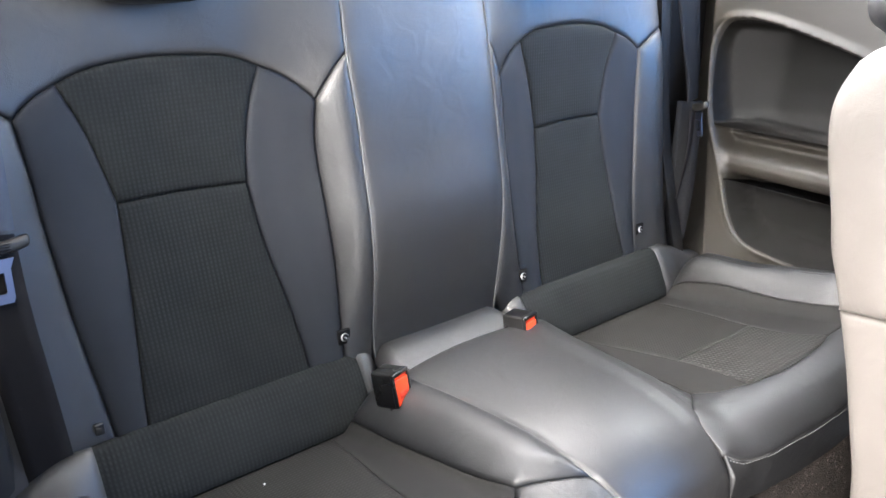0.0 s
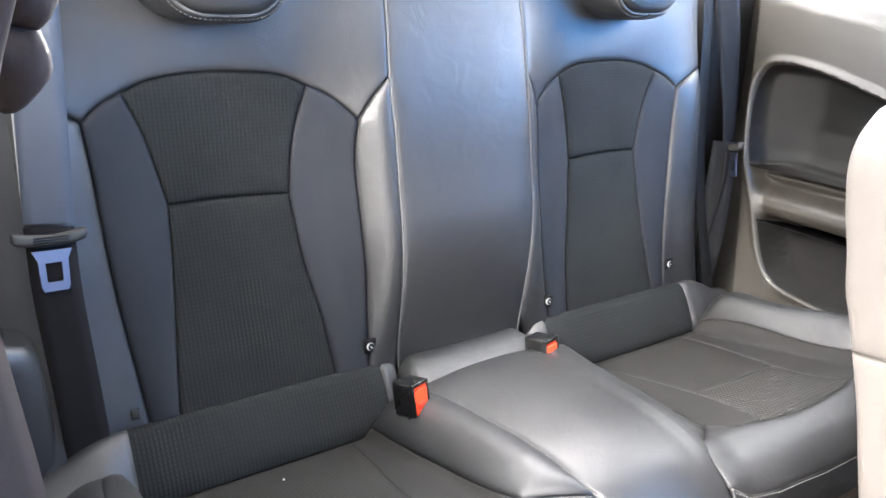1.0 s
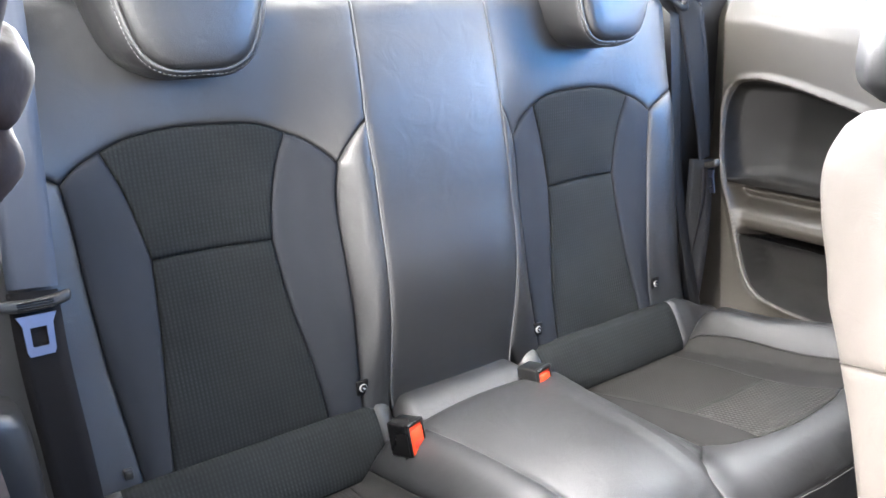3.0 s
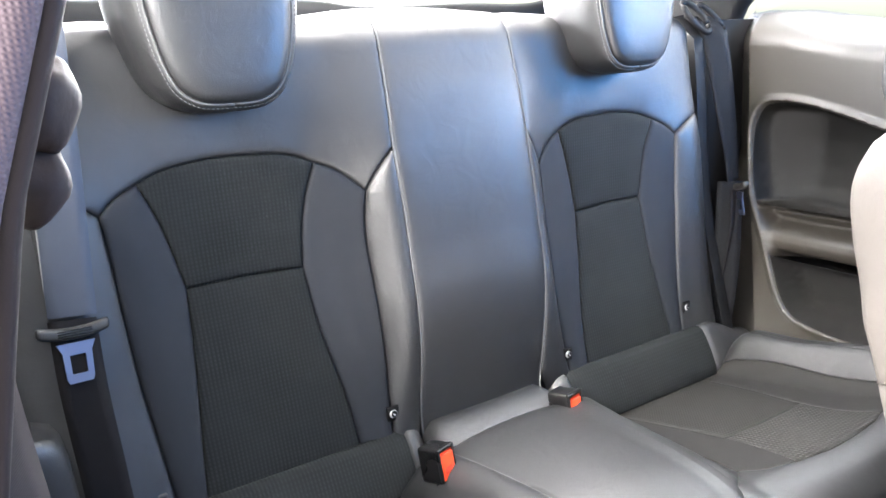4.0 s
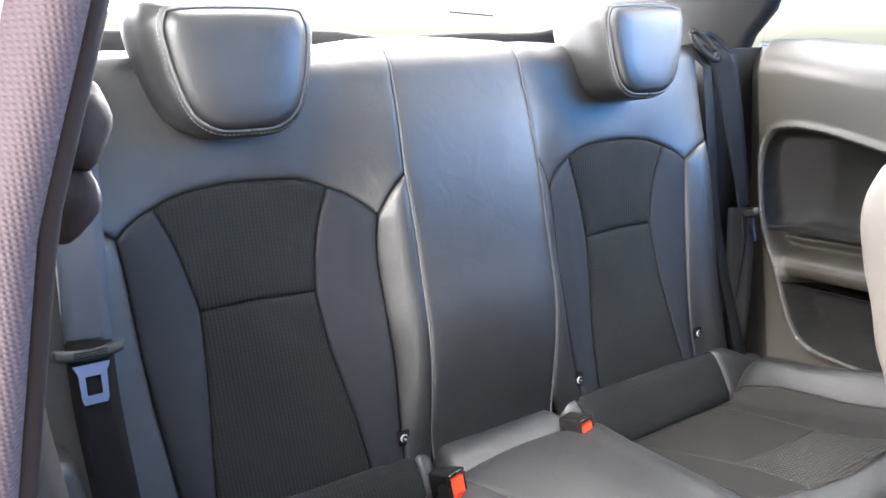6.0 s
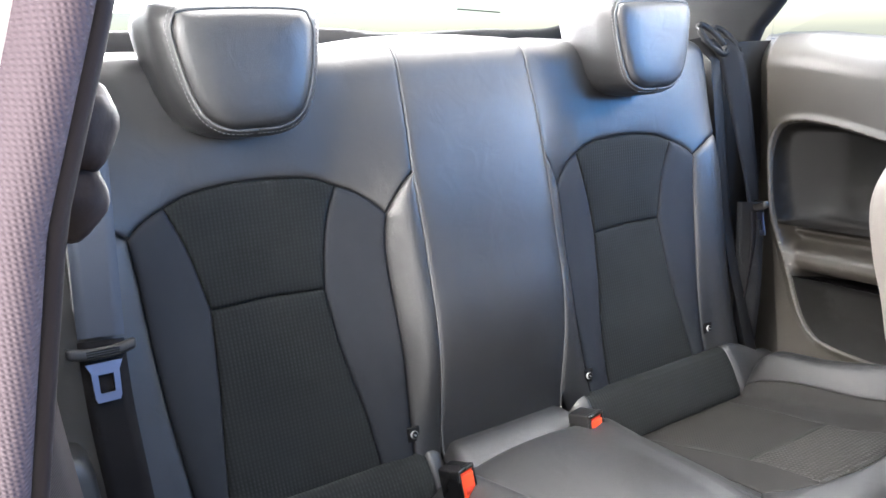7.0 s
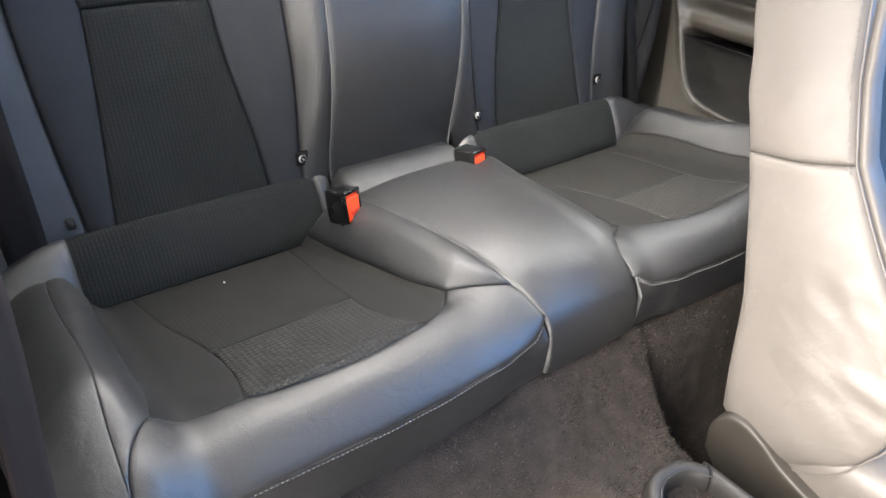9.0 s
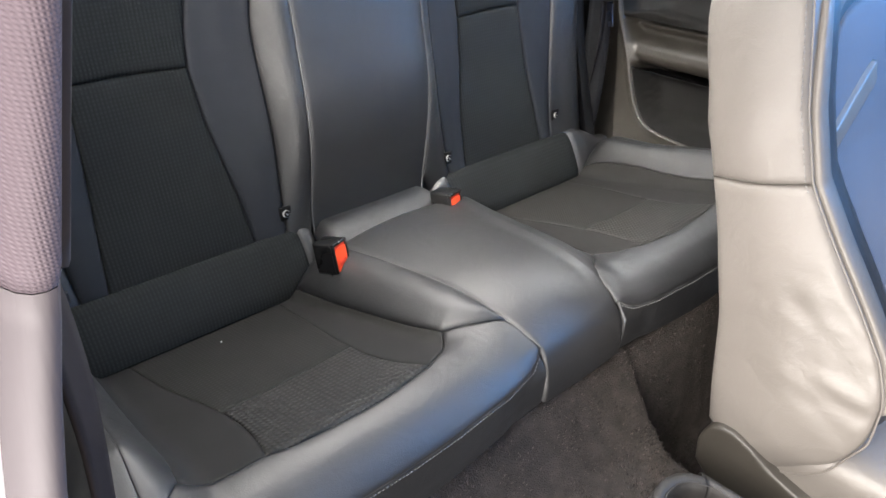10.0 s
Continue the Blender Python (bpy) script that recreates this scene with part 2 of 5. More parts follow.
def patch(name, line, surf, mat, parent, label="", roll=0.009, sink=0.007, depth=0.012, step=0.007, side=1, puff=0.0):
    """A sewn panel: the area inside line, laid on surf(u, v, h), its rim rolled down into the seam and its edge turned in."""
    L = np.array(line, float)
    roll, sink = roll * 0.8, sink * 0.48
    if (L[:, 0] * np.roll(L[:, 1], -1) - L[:, 1] * np.roll(L[:, 0], -1)).sum() < 0:
        L = L[::-1].copy()
    n = len(L)
    tang = np.roll(L, -1, 0) - np.roll(L, 1, 0)
    nrm = np.stack([-tang[:, 1], tang[:, 0]], 1) / (np.linalg.norm(tang, axis=1)[:, None] + 1e-12)
    extra = []
    for k in (0.2, 0.5, 0.95):
        R = L + nrm * roll * k
        ok = inside(R, L) & (to_line(R, L) > roll * k * 0.9)
        extra.append(R[ok])
    lo, hi = L.min(0), L.max(0)
    gx, gy = np.meshgrid(np.arange(lo[0], hi[0], step), np.arange(lo[1], hi[1], step))
    G = np.stack([gx.ravel(), gy.ravel()], 1)
    G = G[inside(G, L)]
    if len(G):
        G = G[to_line(G, L) > roll + step * 0.4]
    pts = np.concatenate([L, *extra, G]) if len(G) else np.concatenate([L, *extra])
    vs, _, fs, *_ = delaunay_2d_cdt([Vector(p) for p in pts], [], [list(range(n))], 1, 1e-6)
    V = np.array([(v.x, v.y) for v in vs])
    D = to_line(V, L)
    t = 1 - np.clip(D / roll, 0, 1)
    h = -sink * (1 - np.sqrt(np.clip(1 - t * t, 0, 1))) + puff * np.clip(D / (0.5 * min(hi - lo)), 0, 1) ** 0.6
    verts = [surf(side * 1.0, u, v, q) for (u, v), q in zip(V, h)]
    faces = [list(f) for f in fs]
    count = {}
    for f in faces:
        for a, b in zip(f, f[1:] + f[:1]):
            count[(a, b)] = 1
    rim = [(a, b) for (a, b) in count if (b, a) not in count]
    low = {}
    for a, b in rim:
        for q in (a, b):
            if q not in low:
                low[q] = len(verts)
                verts.append(surf(side * 1.0, V[q][0], V[q][1], h[q] - depth))
    faces += [[b, a, low[a], low[b]] for a, b in rim]
    if side < 0:
        faces = [f[::-1] for f in faces]
    return mesh_object(name, verts, faces, mat, parent, label)


def tube(name, pts, r, mat, parent, label="", sides=8, flat=1.0):
    """A cord along the points."""
    P = [Vector(p) for p in pts]
    verts, faces = [], []
    up = Vector((0.13, 0.31, 0.94))
    for i, p in enumerate(P):
        d = (P[min(i + 1, len(P) - 1)] - P[max(i - 1, 0)]).normalized()
        a = d.cross(up).normalized()
        b = d.cross(a)
        for k in range(sides):
            w = 2 * math.pi * k / sides
            verts.append(p + a * math.cos(w) * r + b * math.sin(w) * r * flat)
    for i in range(len(P) - 1):
        for k in range(sides):
            k2 = (k + 1) % sides
            faces.append([i * sides + k, i * sides + k2, (i + 1) * sides + k2, (i + 1) * sides + k])
    faces += [list(range(sides))[::-1], [(len(P) - 1) * sides + k for k in range(sides)]]
    return mesh_object(name, verts, faces, mat, parent, label)


def stitches(name, pts, parent, length=0.0042, gap=0.0028, r=0.0005, mat=None, label="row of pale stitches"):
    """A row of short threads along the points."""
    P = [Vector(p) for p in pts]
    verts, faces = [], []
    run, i, pos = 0.0, 0, 0.0
    acc = [0.0]
    for a, b in zip(P, P[1:]):
        acc.append(acc[-1] + (b - a).length)

    def at(s):
        k = int(np.searchsorted(acc, s)) if s > 0 else 1
        k = min(max(k, 1), len(P) - 1)
        w = (s - acc[k - 1]) / max(1e-9, acc[k] - acc[k - 1])
        return P[k - 1].lerp(P[k], w)

    while pos + length < acc[-1]:
        a, b = at(pos), at(pos + length)
        d = (b - a).normalized()
        u = d.cross(Vector((0.2, 0.3, 0.93))).normalized() * r
        w = d.cross(u).normalized() * r
        m = len(verts)
        for q in (a, b):
            verts += [q + u, q + w, q - u, q - w]
        faces += [[m + k, m + (k + 1) % 4, m + 4 + (k + 1) % 4, m + 4 + k] for k in range(4)] + [[m + 3, m + 2, m + 1, m], [m + 4, m + 5, m + 6, m + 7]]
        pos += length + gap
    return tagged(mesh_object(name, verts, faces, mat or THREAD, parent, label), kind="stuff")


def box_bm(x0, y0, z0, x1, y1, z1, bevel=0.0, segments=2):
    bm = bmesh.new()
    bmesh.ops.create_cube(bm, size=1)
    for v in bm.verts:
        v.co = Vector(((x0 + x1) / 2 + v.co.x * (x1 - x0), (y0 + y1) / 2 + v.co.y * (y1 - y0), (z0 + z1) / 2 + v.co.z * (z1 - z0)))
    if bevel:
        bmesh.ops.bevel(bm, geom=list(bm.edges), offset=bevel, segments=segments, affect="EDGES", profile=0.5)
    return bm


def sheet(name, rows, mat, parent=None, label="", closed=False, flip=False):
    """A skin over rows of points of one length."""
    n = len(rows[0])
    verts = [p for r in rows for p in r]
    faces = []
    for i in range(len(rows) - 1):
        for k in range(n if closed else n - 1):
            k2 = (k + 1) % n
            f = [i * n + k, i * n + k2, (i + 1) * n + k2, (i + 1) * n + k]
            faces.append(f[::-1] if flip else f)
    if closed:
        faces += [list(range(n))[::-1], [(len(rows) - 1) * n + k for k in range(n)]]
    return mesh_object(name, verts, faces, mat, parent, label)


def slab(name, pts, t, mat, parent=None, label="", smooth=False):
    """A plate with the given corners, t thick along minus its normal."""
    P = [Vector(p) for p in pts]
    nn = (P[1] - P[0]).cross(P[2] - P[0]).normalized() * t
    n = len(P)
    verts = P + [p - nn for p in P]
    faces = [list(range(n)), [n + k for k in range(n)][::-1]] + [[k, n + k, n + (k + 1) % n, (k + 1) % n] for k in range(n)]
    return mesh_object(name, verts, faces, mat, parent, label, smooth)


# ---- the rear backrest ----
ZK = np.array([0.10, 0.25, 0.35, 0.45, 0.564, 0.64, 0.70, 0.78, 0.845])
YK = np.array([-0.095, -0.036, 0.0, 0.034, 0.066, 0.078, 0.086, 0.099, 0.112])


def base_y(z):
    return float(np.interp(z, ZK, YK) * 0.5 + 0.25 * np.interp(z - 0.03, ZK, YK) + 0.25 * np.interp(z + 0.03, ZK, YK))


Z_TOP, R_TOP = 0.838, 0.030


def profile(s):
    """A point of the backrest's front line, s metres up it, and the way out of it."""
    if s <= Z_TOP:
        sl = (base_y(s + 0.01) - base_y(s - 0.01)) / 0.02
        a = math.atan(sl)
        return base_y(s), s, -math.cos(a), math.sin(a)
    sl = (base_y(Z_TOP + 0.005) - base_y(Z_TOP - 0.01)) / 0.015
    a = math.atan(sl)
    cy, cz = base_y(Z_TOP) + R_TOP * math.cos(a), Z_TOP - R_TOP * math.sin(a)
    ang = a + (s - Z_TOP) / R_TOP
    top = math.pi / 2 + 0.08
    over = max(0.0, ang - top) * R_TOP
    ang = min(ang, top)
    ny, nz = -math.cos(ang), math.sin(ang)
    return cy + R_TOP * ny + over * nz, cz + R_TOP * nz + over * ny, ny, nz


# how far the padding stands out of the front line: rows by height, columns by distance from the middle
HX = [0.0, 0.06, 0.100, 0.118, 0.135, 0.155, 0.18, 0.215, 0.32, 0.42, 0.445, 0.475, 0.51, 0.535, 0.556, 0.58]
HZ = [0.30, 0.39, 0.465, 0.56, 0.65, 0.70, 0.745, 0.80, 0.87]
INNER = {0.30: 0.0, 0.39: 0.034, 0.465: 0.054, 0.56: 0.054, 0.65: 0.050, 0.70: 0.044, 0.745: 0.039, 0.80: 0.030, 0.87: 0.016}
OUTER = {0.30: -0.008, 0.39: -0.002, 0.465: 0.006, 0.56: 0.016, 0.65: 0.017, 0.70: 0.014, 0.745: 0.010, 0.80: 0.010, 0.87: 0.006}


def padding_row(z):
    a, b = INNER[z], OUTER[z]
    k = float(smooth01(0.66, 0.75, z))
    low = [a + 0.006, a + 0.005, a + 0.002, 0.97 * a, 0.78 * a, 0.010 + 0.25 * a, 0.010 + 0.06 * a, 0.002, -0.003, 0.002, 0.5 * b + 0.002, b, b + 0.013, b + 0.010, b - 0.008, b - 0.045]
    top = [a + 0.005, a + 0.004, a + 0.002, a, 0.9 * a, 0.75 * a, 0.55 * a, 0.012, 0.006, 0.008, 0.009, b, b, b - 0.003, b - 0.012, b - 0.03]
    return [(1 - k) * p + k * q for p, q in zip(low, top)]


HROWS = np.array([padding_row(z) for z in HZ])


def swell(X, s):
    c = sum(np.array([np.interp(s + d, HZ, HROWS[:, k]) for k in range(len(HX))]) for d in (-0.04, -0.02, 0, 0.02, 0.04)) / 5
    return float(sum(w * np.interp(X + d, HX, c) for d, w in ((-0.015, 0.13), (-0.010, 0.16), (-0.005, 0.14), (0, 0.14), (0.005, 0.14), (0.010, 0.16), (0.015, 0.13))))


def back_surf(side, X, s, h):
    y, z, ny, nz = profile(s)
    k = swell(abs(X), s) + h
    return (side * X, y + ny * k, z + nz * k)


CENTRE = [(0.098, 0.285), (0.102, 0.335), (0.1145, 0.43), (0.124, 0.50), (0.127, 0.555), (0.124, 0.63), (0.120, 0.705), (0.1185, 0.745), (0.118, 0.80), (0.118, 0.845), (0.117, 0.90), (0.117, 0.975)]
CENTRE_NEAR = [(0.114, 0.285), (0.116, 0.335), (0.111, 0.415), (0.108, 0.50), (0.107, 0.555), (0.107, 0.62), (0.110, 0.705), (0.108, 0.745), (0.105, 0.80), (0.103, 0.845), (0.103, 0.90), (0.103, 0.975)]
INSEAM = [(0.150, 0.652), (0.156, 0.60), (0.155, 0.52), (0.155, 0.443), (0.160, 0.367), (0.165, 0.30)]
INS_IN = [(0.211, 0.697), (0.226, 0.656), (0.236, 0.612), (0.242, 0.562)]
INS_OUT = [(0.394, 0.565), (0.402, 0.605), (0.413, 0.65), (0.431, 0.697)]
INS_TOP = [(0.211, 0.697), (0.235, 0.708), (0.268, 0.714), (0.338, 0.7165), (0.39, 0.711), (0.415, 0.704), (0.431, 0.697)]
LOW_IN = [(0.242, 0.562), (0.235, 0.49), (0.226, 0.44), (0.218, 0.395), (0.212, 0.34), (0.21, 0.30)]
LOW_OUT = [(0.42, 0.30), (0.411, 0.382), (0.404, 0.44), (0.399, 0.49), (0.394, 0.565)]
OUTSEAM = [(0.477, 0.667), (0.473, 0.61), (0.471, 0.56), (0.469, 0.52), (0.465, 0.46), (0.460, 0.41), (0.455, 0.36), (0.45, 0.30)]
NOTCH = {1: [(0.120, 0.705), (0.131, 0.688), (0.142, 0.668), (0.150, 0.652)], -1: [(0.110, 0.705), (0.126, 0.689), (0.140, 0.669), (0.150, 0.652)]}
WING_IN = [(0.150, 0.652), (0.166, 0.669), (0.188, 0.686), (0.211, 0.697)]
WING_OUT = [(0.431, 0.697), (0.451, 0.688), (0.466, 0.678), (0.477, 0.667)]
NOTCH_OUT = [(0.477, 0.667), (0.495, 0.680), (0.515, 0.692), (0.538, 0.700)]
SIDE = [(0.538, 0.700), (0.543, 0.62), (0.55, 0.52), (0.553, 0.42), (0.553, 0.30)]


def rev(p):
    return p[::-1]


def cut(pts, lo, hi):
    return [p for p in pts if lo <= p[1] <= hi]


bench = thing("rear_bench", "black leather rear bench with ribbed fabric inserts and raised middle", "car seat", at=(0, -0.2, 0.12))
shell = [[(x, profile(s)[0] + 0.03, profile(s)[1]) for x in (-0.53, 0.53)] for s in (0.2, 0.35, 0.564, 0.70, 0.82)]
backrest = sheet("backrest", [[(a[0], a[1], a[2]), (b[0], b[1], b[2]), (b[0], b[1] + 0.09, b[2]), (a[0], a[1] + 0.09, a[2])] for a, b in shell], BLACK, bench, "padded backrest on a hard shell", closed=True)
centre_line = outline([(-a, b) for a, b in CENTRE_NEAR], [(-0.103, 0.975), (0.117, 0.975)], rev(CENTRE), [(0.098, 0.285), (-0.114, 0.285)], step=0.007)
patch("centre_panel", centre_line, lambda s, u, v, h: back_surf(1, u, v, h), LEATHER, backrest, "smooth black leather centre panel", step=0.009, roll=0.010, sink=0.006)
for sd in (1, -1):
    def on(*runs):
        return outline(*runs)
    MIDSEAM, NOTCH_IN = CENTRE if sd > 0 else CENTRE_NEAR, NOTCH[sd]
    patch("insert_upper", on(INS_TOP, rev(INS_OUT), [(0.394, 0.565), (0.32, 0.5655), (0.242, 0.562)], rev(INS_IN)), back_surf, FABRIC, backrest, "ribbed black fabric insert", side=sd, roll=0.009, sink=0.010, puff=0.004)
    patch("insert_lower", on([(0.242, 0.562), (0.32, 0.5655), (0.394, 0.565)], rev(LOW_OUT), [(0.42, 0.30), (0.21, 0.30)], rev(LOW_IN)), back_surf, FABRIC, backrest, "ribbed black fabric insert", side=sd, roll=0.009, sink=0.010, puff=0.004)
    patch("inner_wing", on(WING_IN, INS_IN, LOW_IN, [(0.21, 0.30), (0.165, 0.30)], rev(INSEAM)), back_surf, SUEDE, backrest, side=sd, roll=0.010, sink=0.007, puff=0.006)
    patch("outer_wing", on(WING_OUT, OUTSEAM, [(0.45, 0.30), (0.42, 0.30)], LOW_OUT, INS_OUT), back_surf, SUEDE, backrest, side=sd, roll=0.010, sink=0.007, puff=0.006)
    patch("inner_bolster", on(NOTCH_IN, INSEAM, [(0.165, 0.30), (0.12, 0.30)], [(0.12, 0.30), MIDSEAM[1]], cut(MIDSEAM, 0.33, 0.71)), back_surf, LEATHER, backrest, side=sd, roll=0.012, sink=0.010, puff=0.008)
    patch("outer_bolster", on(NOTCH_OUT, SIDE, [(0.553, 0.30), (0.45, 0.30)], rev(OUTSEAM)), back_surf, LEATHER, backrest, side=sd, roll=0.014, sink=0.010, puff=0.006)
    patch("yoke", on(NOTCH_IN, WING_IN, INS_TOP, WING_OUT, NOTCH_OUT, [(0.538, 0.70), (0.540, 0.76), (0.540, 0.83), (0.534, 0.86)], [(0.534, 0.86), (0.525, 0.90), (0.52, 0.975)], [(0.52, 0.975), MIDSEAM[-1]], rev(cut(MIDSEAM, 0.70, 1.0))), back_surf, LEATHER, backrest, "smooth black leather shoulder", side=sd, roll=0.011, sink=0.008, step=0.009)
    tube("piping", [back_surf(sd, u, v, -0.001) for u, v in curve(MIDSEAM, 0.012)], 0.0014, PIPING, backrest, "thin leather piping along the seam")

# ---- the rear cushion ----
SEAM_Y = [0.08, 0.11, 0.17, 0.25, 0.31, 0.36, 0.40, 0.437, 0.46]
SEAM_X = [0.125, 0.119, 0.108, 0.098, 0.092, 0.088, 0.083, 0.076, 0.07]
SEAM_Z = [0.318, 0.325, 0.334, 0.346, 0.353, 0.353, 0.347, 0.334, 0.315]


def cushion_z(X, y, foot=0.075):
    """The height of the cushion's skin at X from the middle and y."""
    z = 0.248 + (-0.06 - y) * 0.281
    z = min(z, 0.338 - max(0.0, -y - 0.40) ** 2 * 6.5)
    front = float(smooth01(-0.32, -0.40, y))
    seam = float(np.interp(-y, SEAM_Y, SEAM_X))
    w = math.sin(math.pi / 2 * min(1.0, max(0.0, (seam + foot - X) / (foot - 0.004))))
    w = w + (float(smooth01(seam + foot, seam + 0.004, X)) - w) * float(smooth01(-0.33, -0.39, y))
    mid = float(np.interp(-y, SEAM_Y, SEAM_Z))
    z = z + (mid - z) * w
    o = float(smooth01(0.462, 0.525 - 0.018 * float(smooth01(-0.30, -0.15, y)), X)) * (1 - 0.55 * float(smooth01(0.53, 0.60, X)))
    z += o * (0.062 - 0.030 * front + 0.010 * float(smooth01(-0.2, -0.1, y))) * float(smooth01(-0.03, -0.105, y))
    z += 0.012 * front * float(smooth01(0.1, 0.2, X)) * float(smooth01(0.55, 0.42, X)) * 0.4
    return z


def cush_surf(side, X, y, h):
    e = 0.004
    foot = 0.046 if side > 0 else 0.075
    zx = (cushion_z(X + e, y, foot) - cushion_z(X - e, y, foot)) / (2 * e)
    zy = (cushion_z(X, y + e, foot) - cushion_z(X, y - e, foot)) / (2 * e)
    n = Vector((-zx, -zy, 1)).normalized()
    return (side * (X + n.x * h), y + n.y * h, cushion_z(X, y, foot) + n.z * h)


cushion = part("cushion", box_bm(-0.642, -0.43, 0.12, 0.642, -0.02, 0.232, 0.01), BLACK, bench, "broad bench cushion with two seats")
SEAM_C = [(0.121, -0.10), (0.108, -0.17), (0.098, -0.25), (0.092, -0.31), (0.088, -0.36), (0.083, -0.40), (0.076, -0.437)]
C_OUT = [(0.433, -0.078), (0.423, -0.172), (0.408, -0.243), (0.401, -0.302), (0.404, -0.345), (0.412, -0.381)]
C_IN = [(0.208, -0.384), (0.222, -0.345), (0.230, -0.300), (0.229, -0.225), (0.222, -0.140), (0.218, -0.078)]
C_FRONT = [(0.412, -0.381), (0.373, -0.389), (0.283, -0.393), (0.208, -0.384)]
R_OUT = [(0.480, -0.078), (0.485, -0.19), (0.485, -0.277), (0.486, -0.33), (0.492, -0.370)]
R_OUT2 = [(0.492, -0.370), (0.455, -0.379), (0.412, -0.381)]
R_IN = [(0.190, -0.078), (0.185, -0.115), (0.171, -0.218), (0.161, -0.295), (0.150, -0.343)]
R_IN2 = [(0.150, -0.343), (0.172, -0.368), (0.208, -0.384)]
ROLL_IN = [(0.085, -0.387), (0.118, -0.367), (0.150, -0.343)]
ROLL_OUT = [(0.492, -0.370), (0.514, -0.400), (0.528, -0.430), (0.533, -0.455)]
RIDGE = [(0.517, -0.080), (0.522, -0.14), (0.522, -0.226), (0.520, -0.30), (0.528, -0.38), (0.533, -0.455)]
PIPE = [(0.076, -0.437), (0.10, -0.450), (0.15, -0.459), (0.23, -0.464), (0.30, -0.465), (0.40, -0.463), (0.48, -0.461), (0.533, -0.455)]


def fascia(side, X, z, h):
    """The upright front of the cushion under its piping."""
    y = float(np.interp(X, [p[0] for p in PIPE], [p[1] for p in PIPE]))
    top = edge_z(X)
    y += min(0.0, -0.4555 - y) * float(smooth01(top + 0.001, top - 0.024, z))
    return (side * X, y + 0.0012 - h + 0.10 * max(0, 0.27 - z), z)


def edge_z(X):
    return cushion_z(X, float(np.interp(X, [p[0] for p in PIPE], [p[1] for p in PIPE]))) - 0.0025


def roll_surf(side, X, t, h):
    """The steep strip at the back of the cushion, t from 0 below to 1 on top."""
    a = t * 1.25
    y = -0.078 + 0.052 * min(t, 1.0) ** 0.9 + 0.05 * max(0, t - 0.9)
    z = 0.254 + 0.075 * math.sin(min(a, 1.45) * math.pi / 2.9) - 0.05 * max(0, t - 1.0)
    o = float(smooth01(0.478, 0.515, X))
    y -= 0.010 * o * (1 - min(t, 1.0)) ** 0.8
    z += 0.004 * o * (1 - min(t, 1.0)) - 0.035 * float(smooth01(0.495, 0.60, X)) * min(t, 1.0)
    z -= 0.017 * max(0.0, (0.150 - X) / 0.032) ** 3 * min(t, 1.0)
    y += 0.018 * max(0.0, (0.150 - X) / 0.032) ** 2
    return (side * X, y - 0.75 * h, z + 0.65 * h)


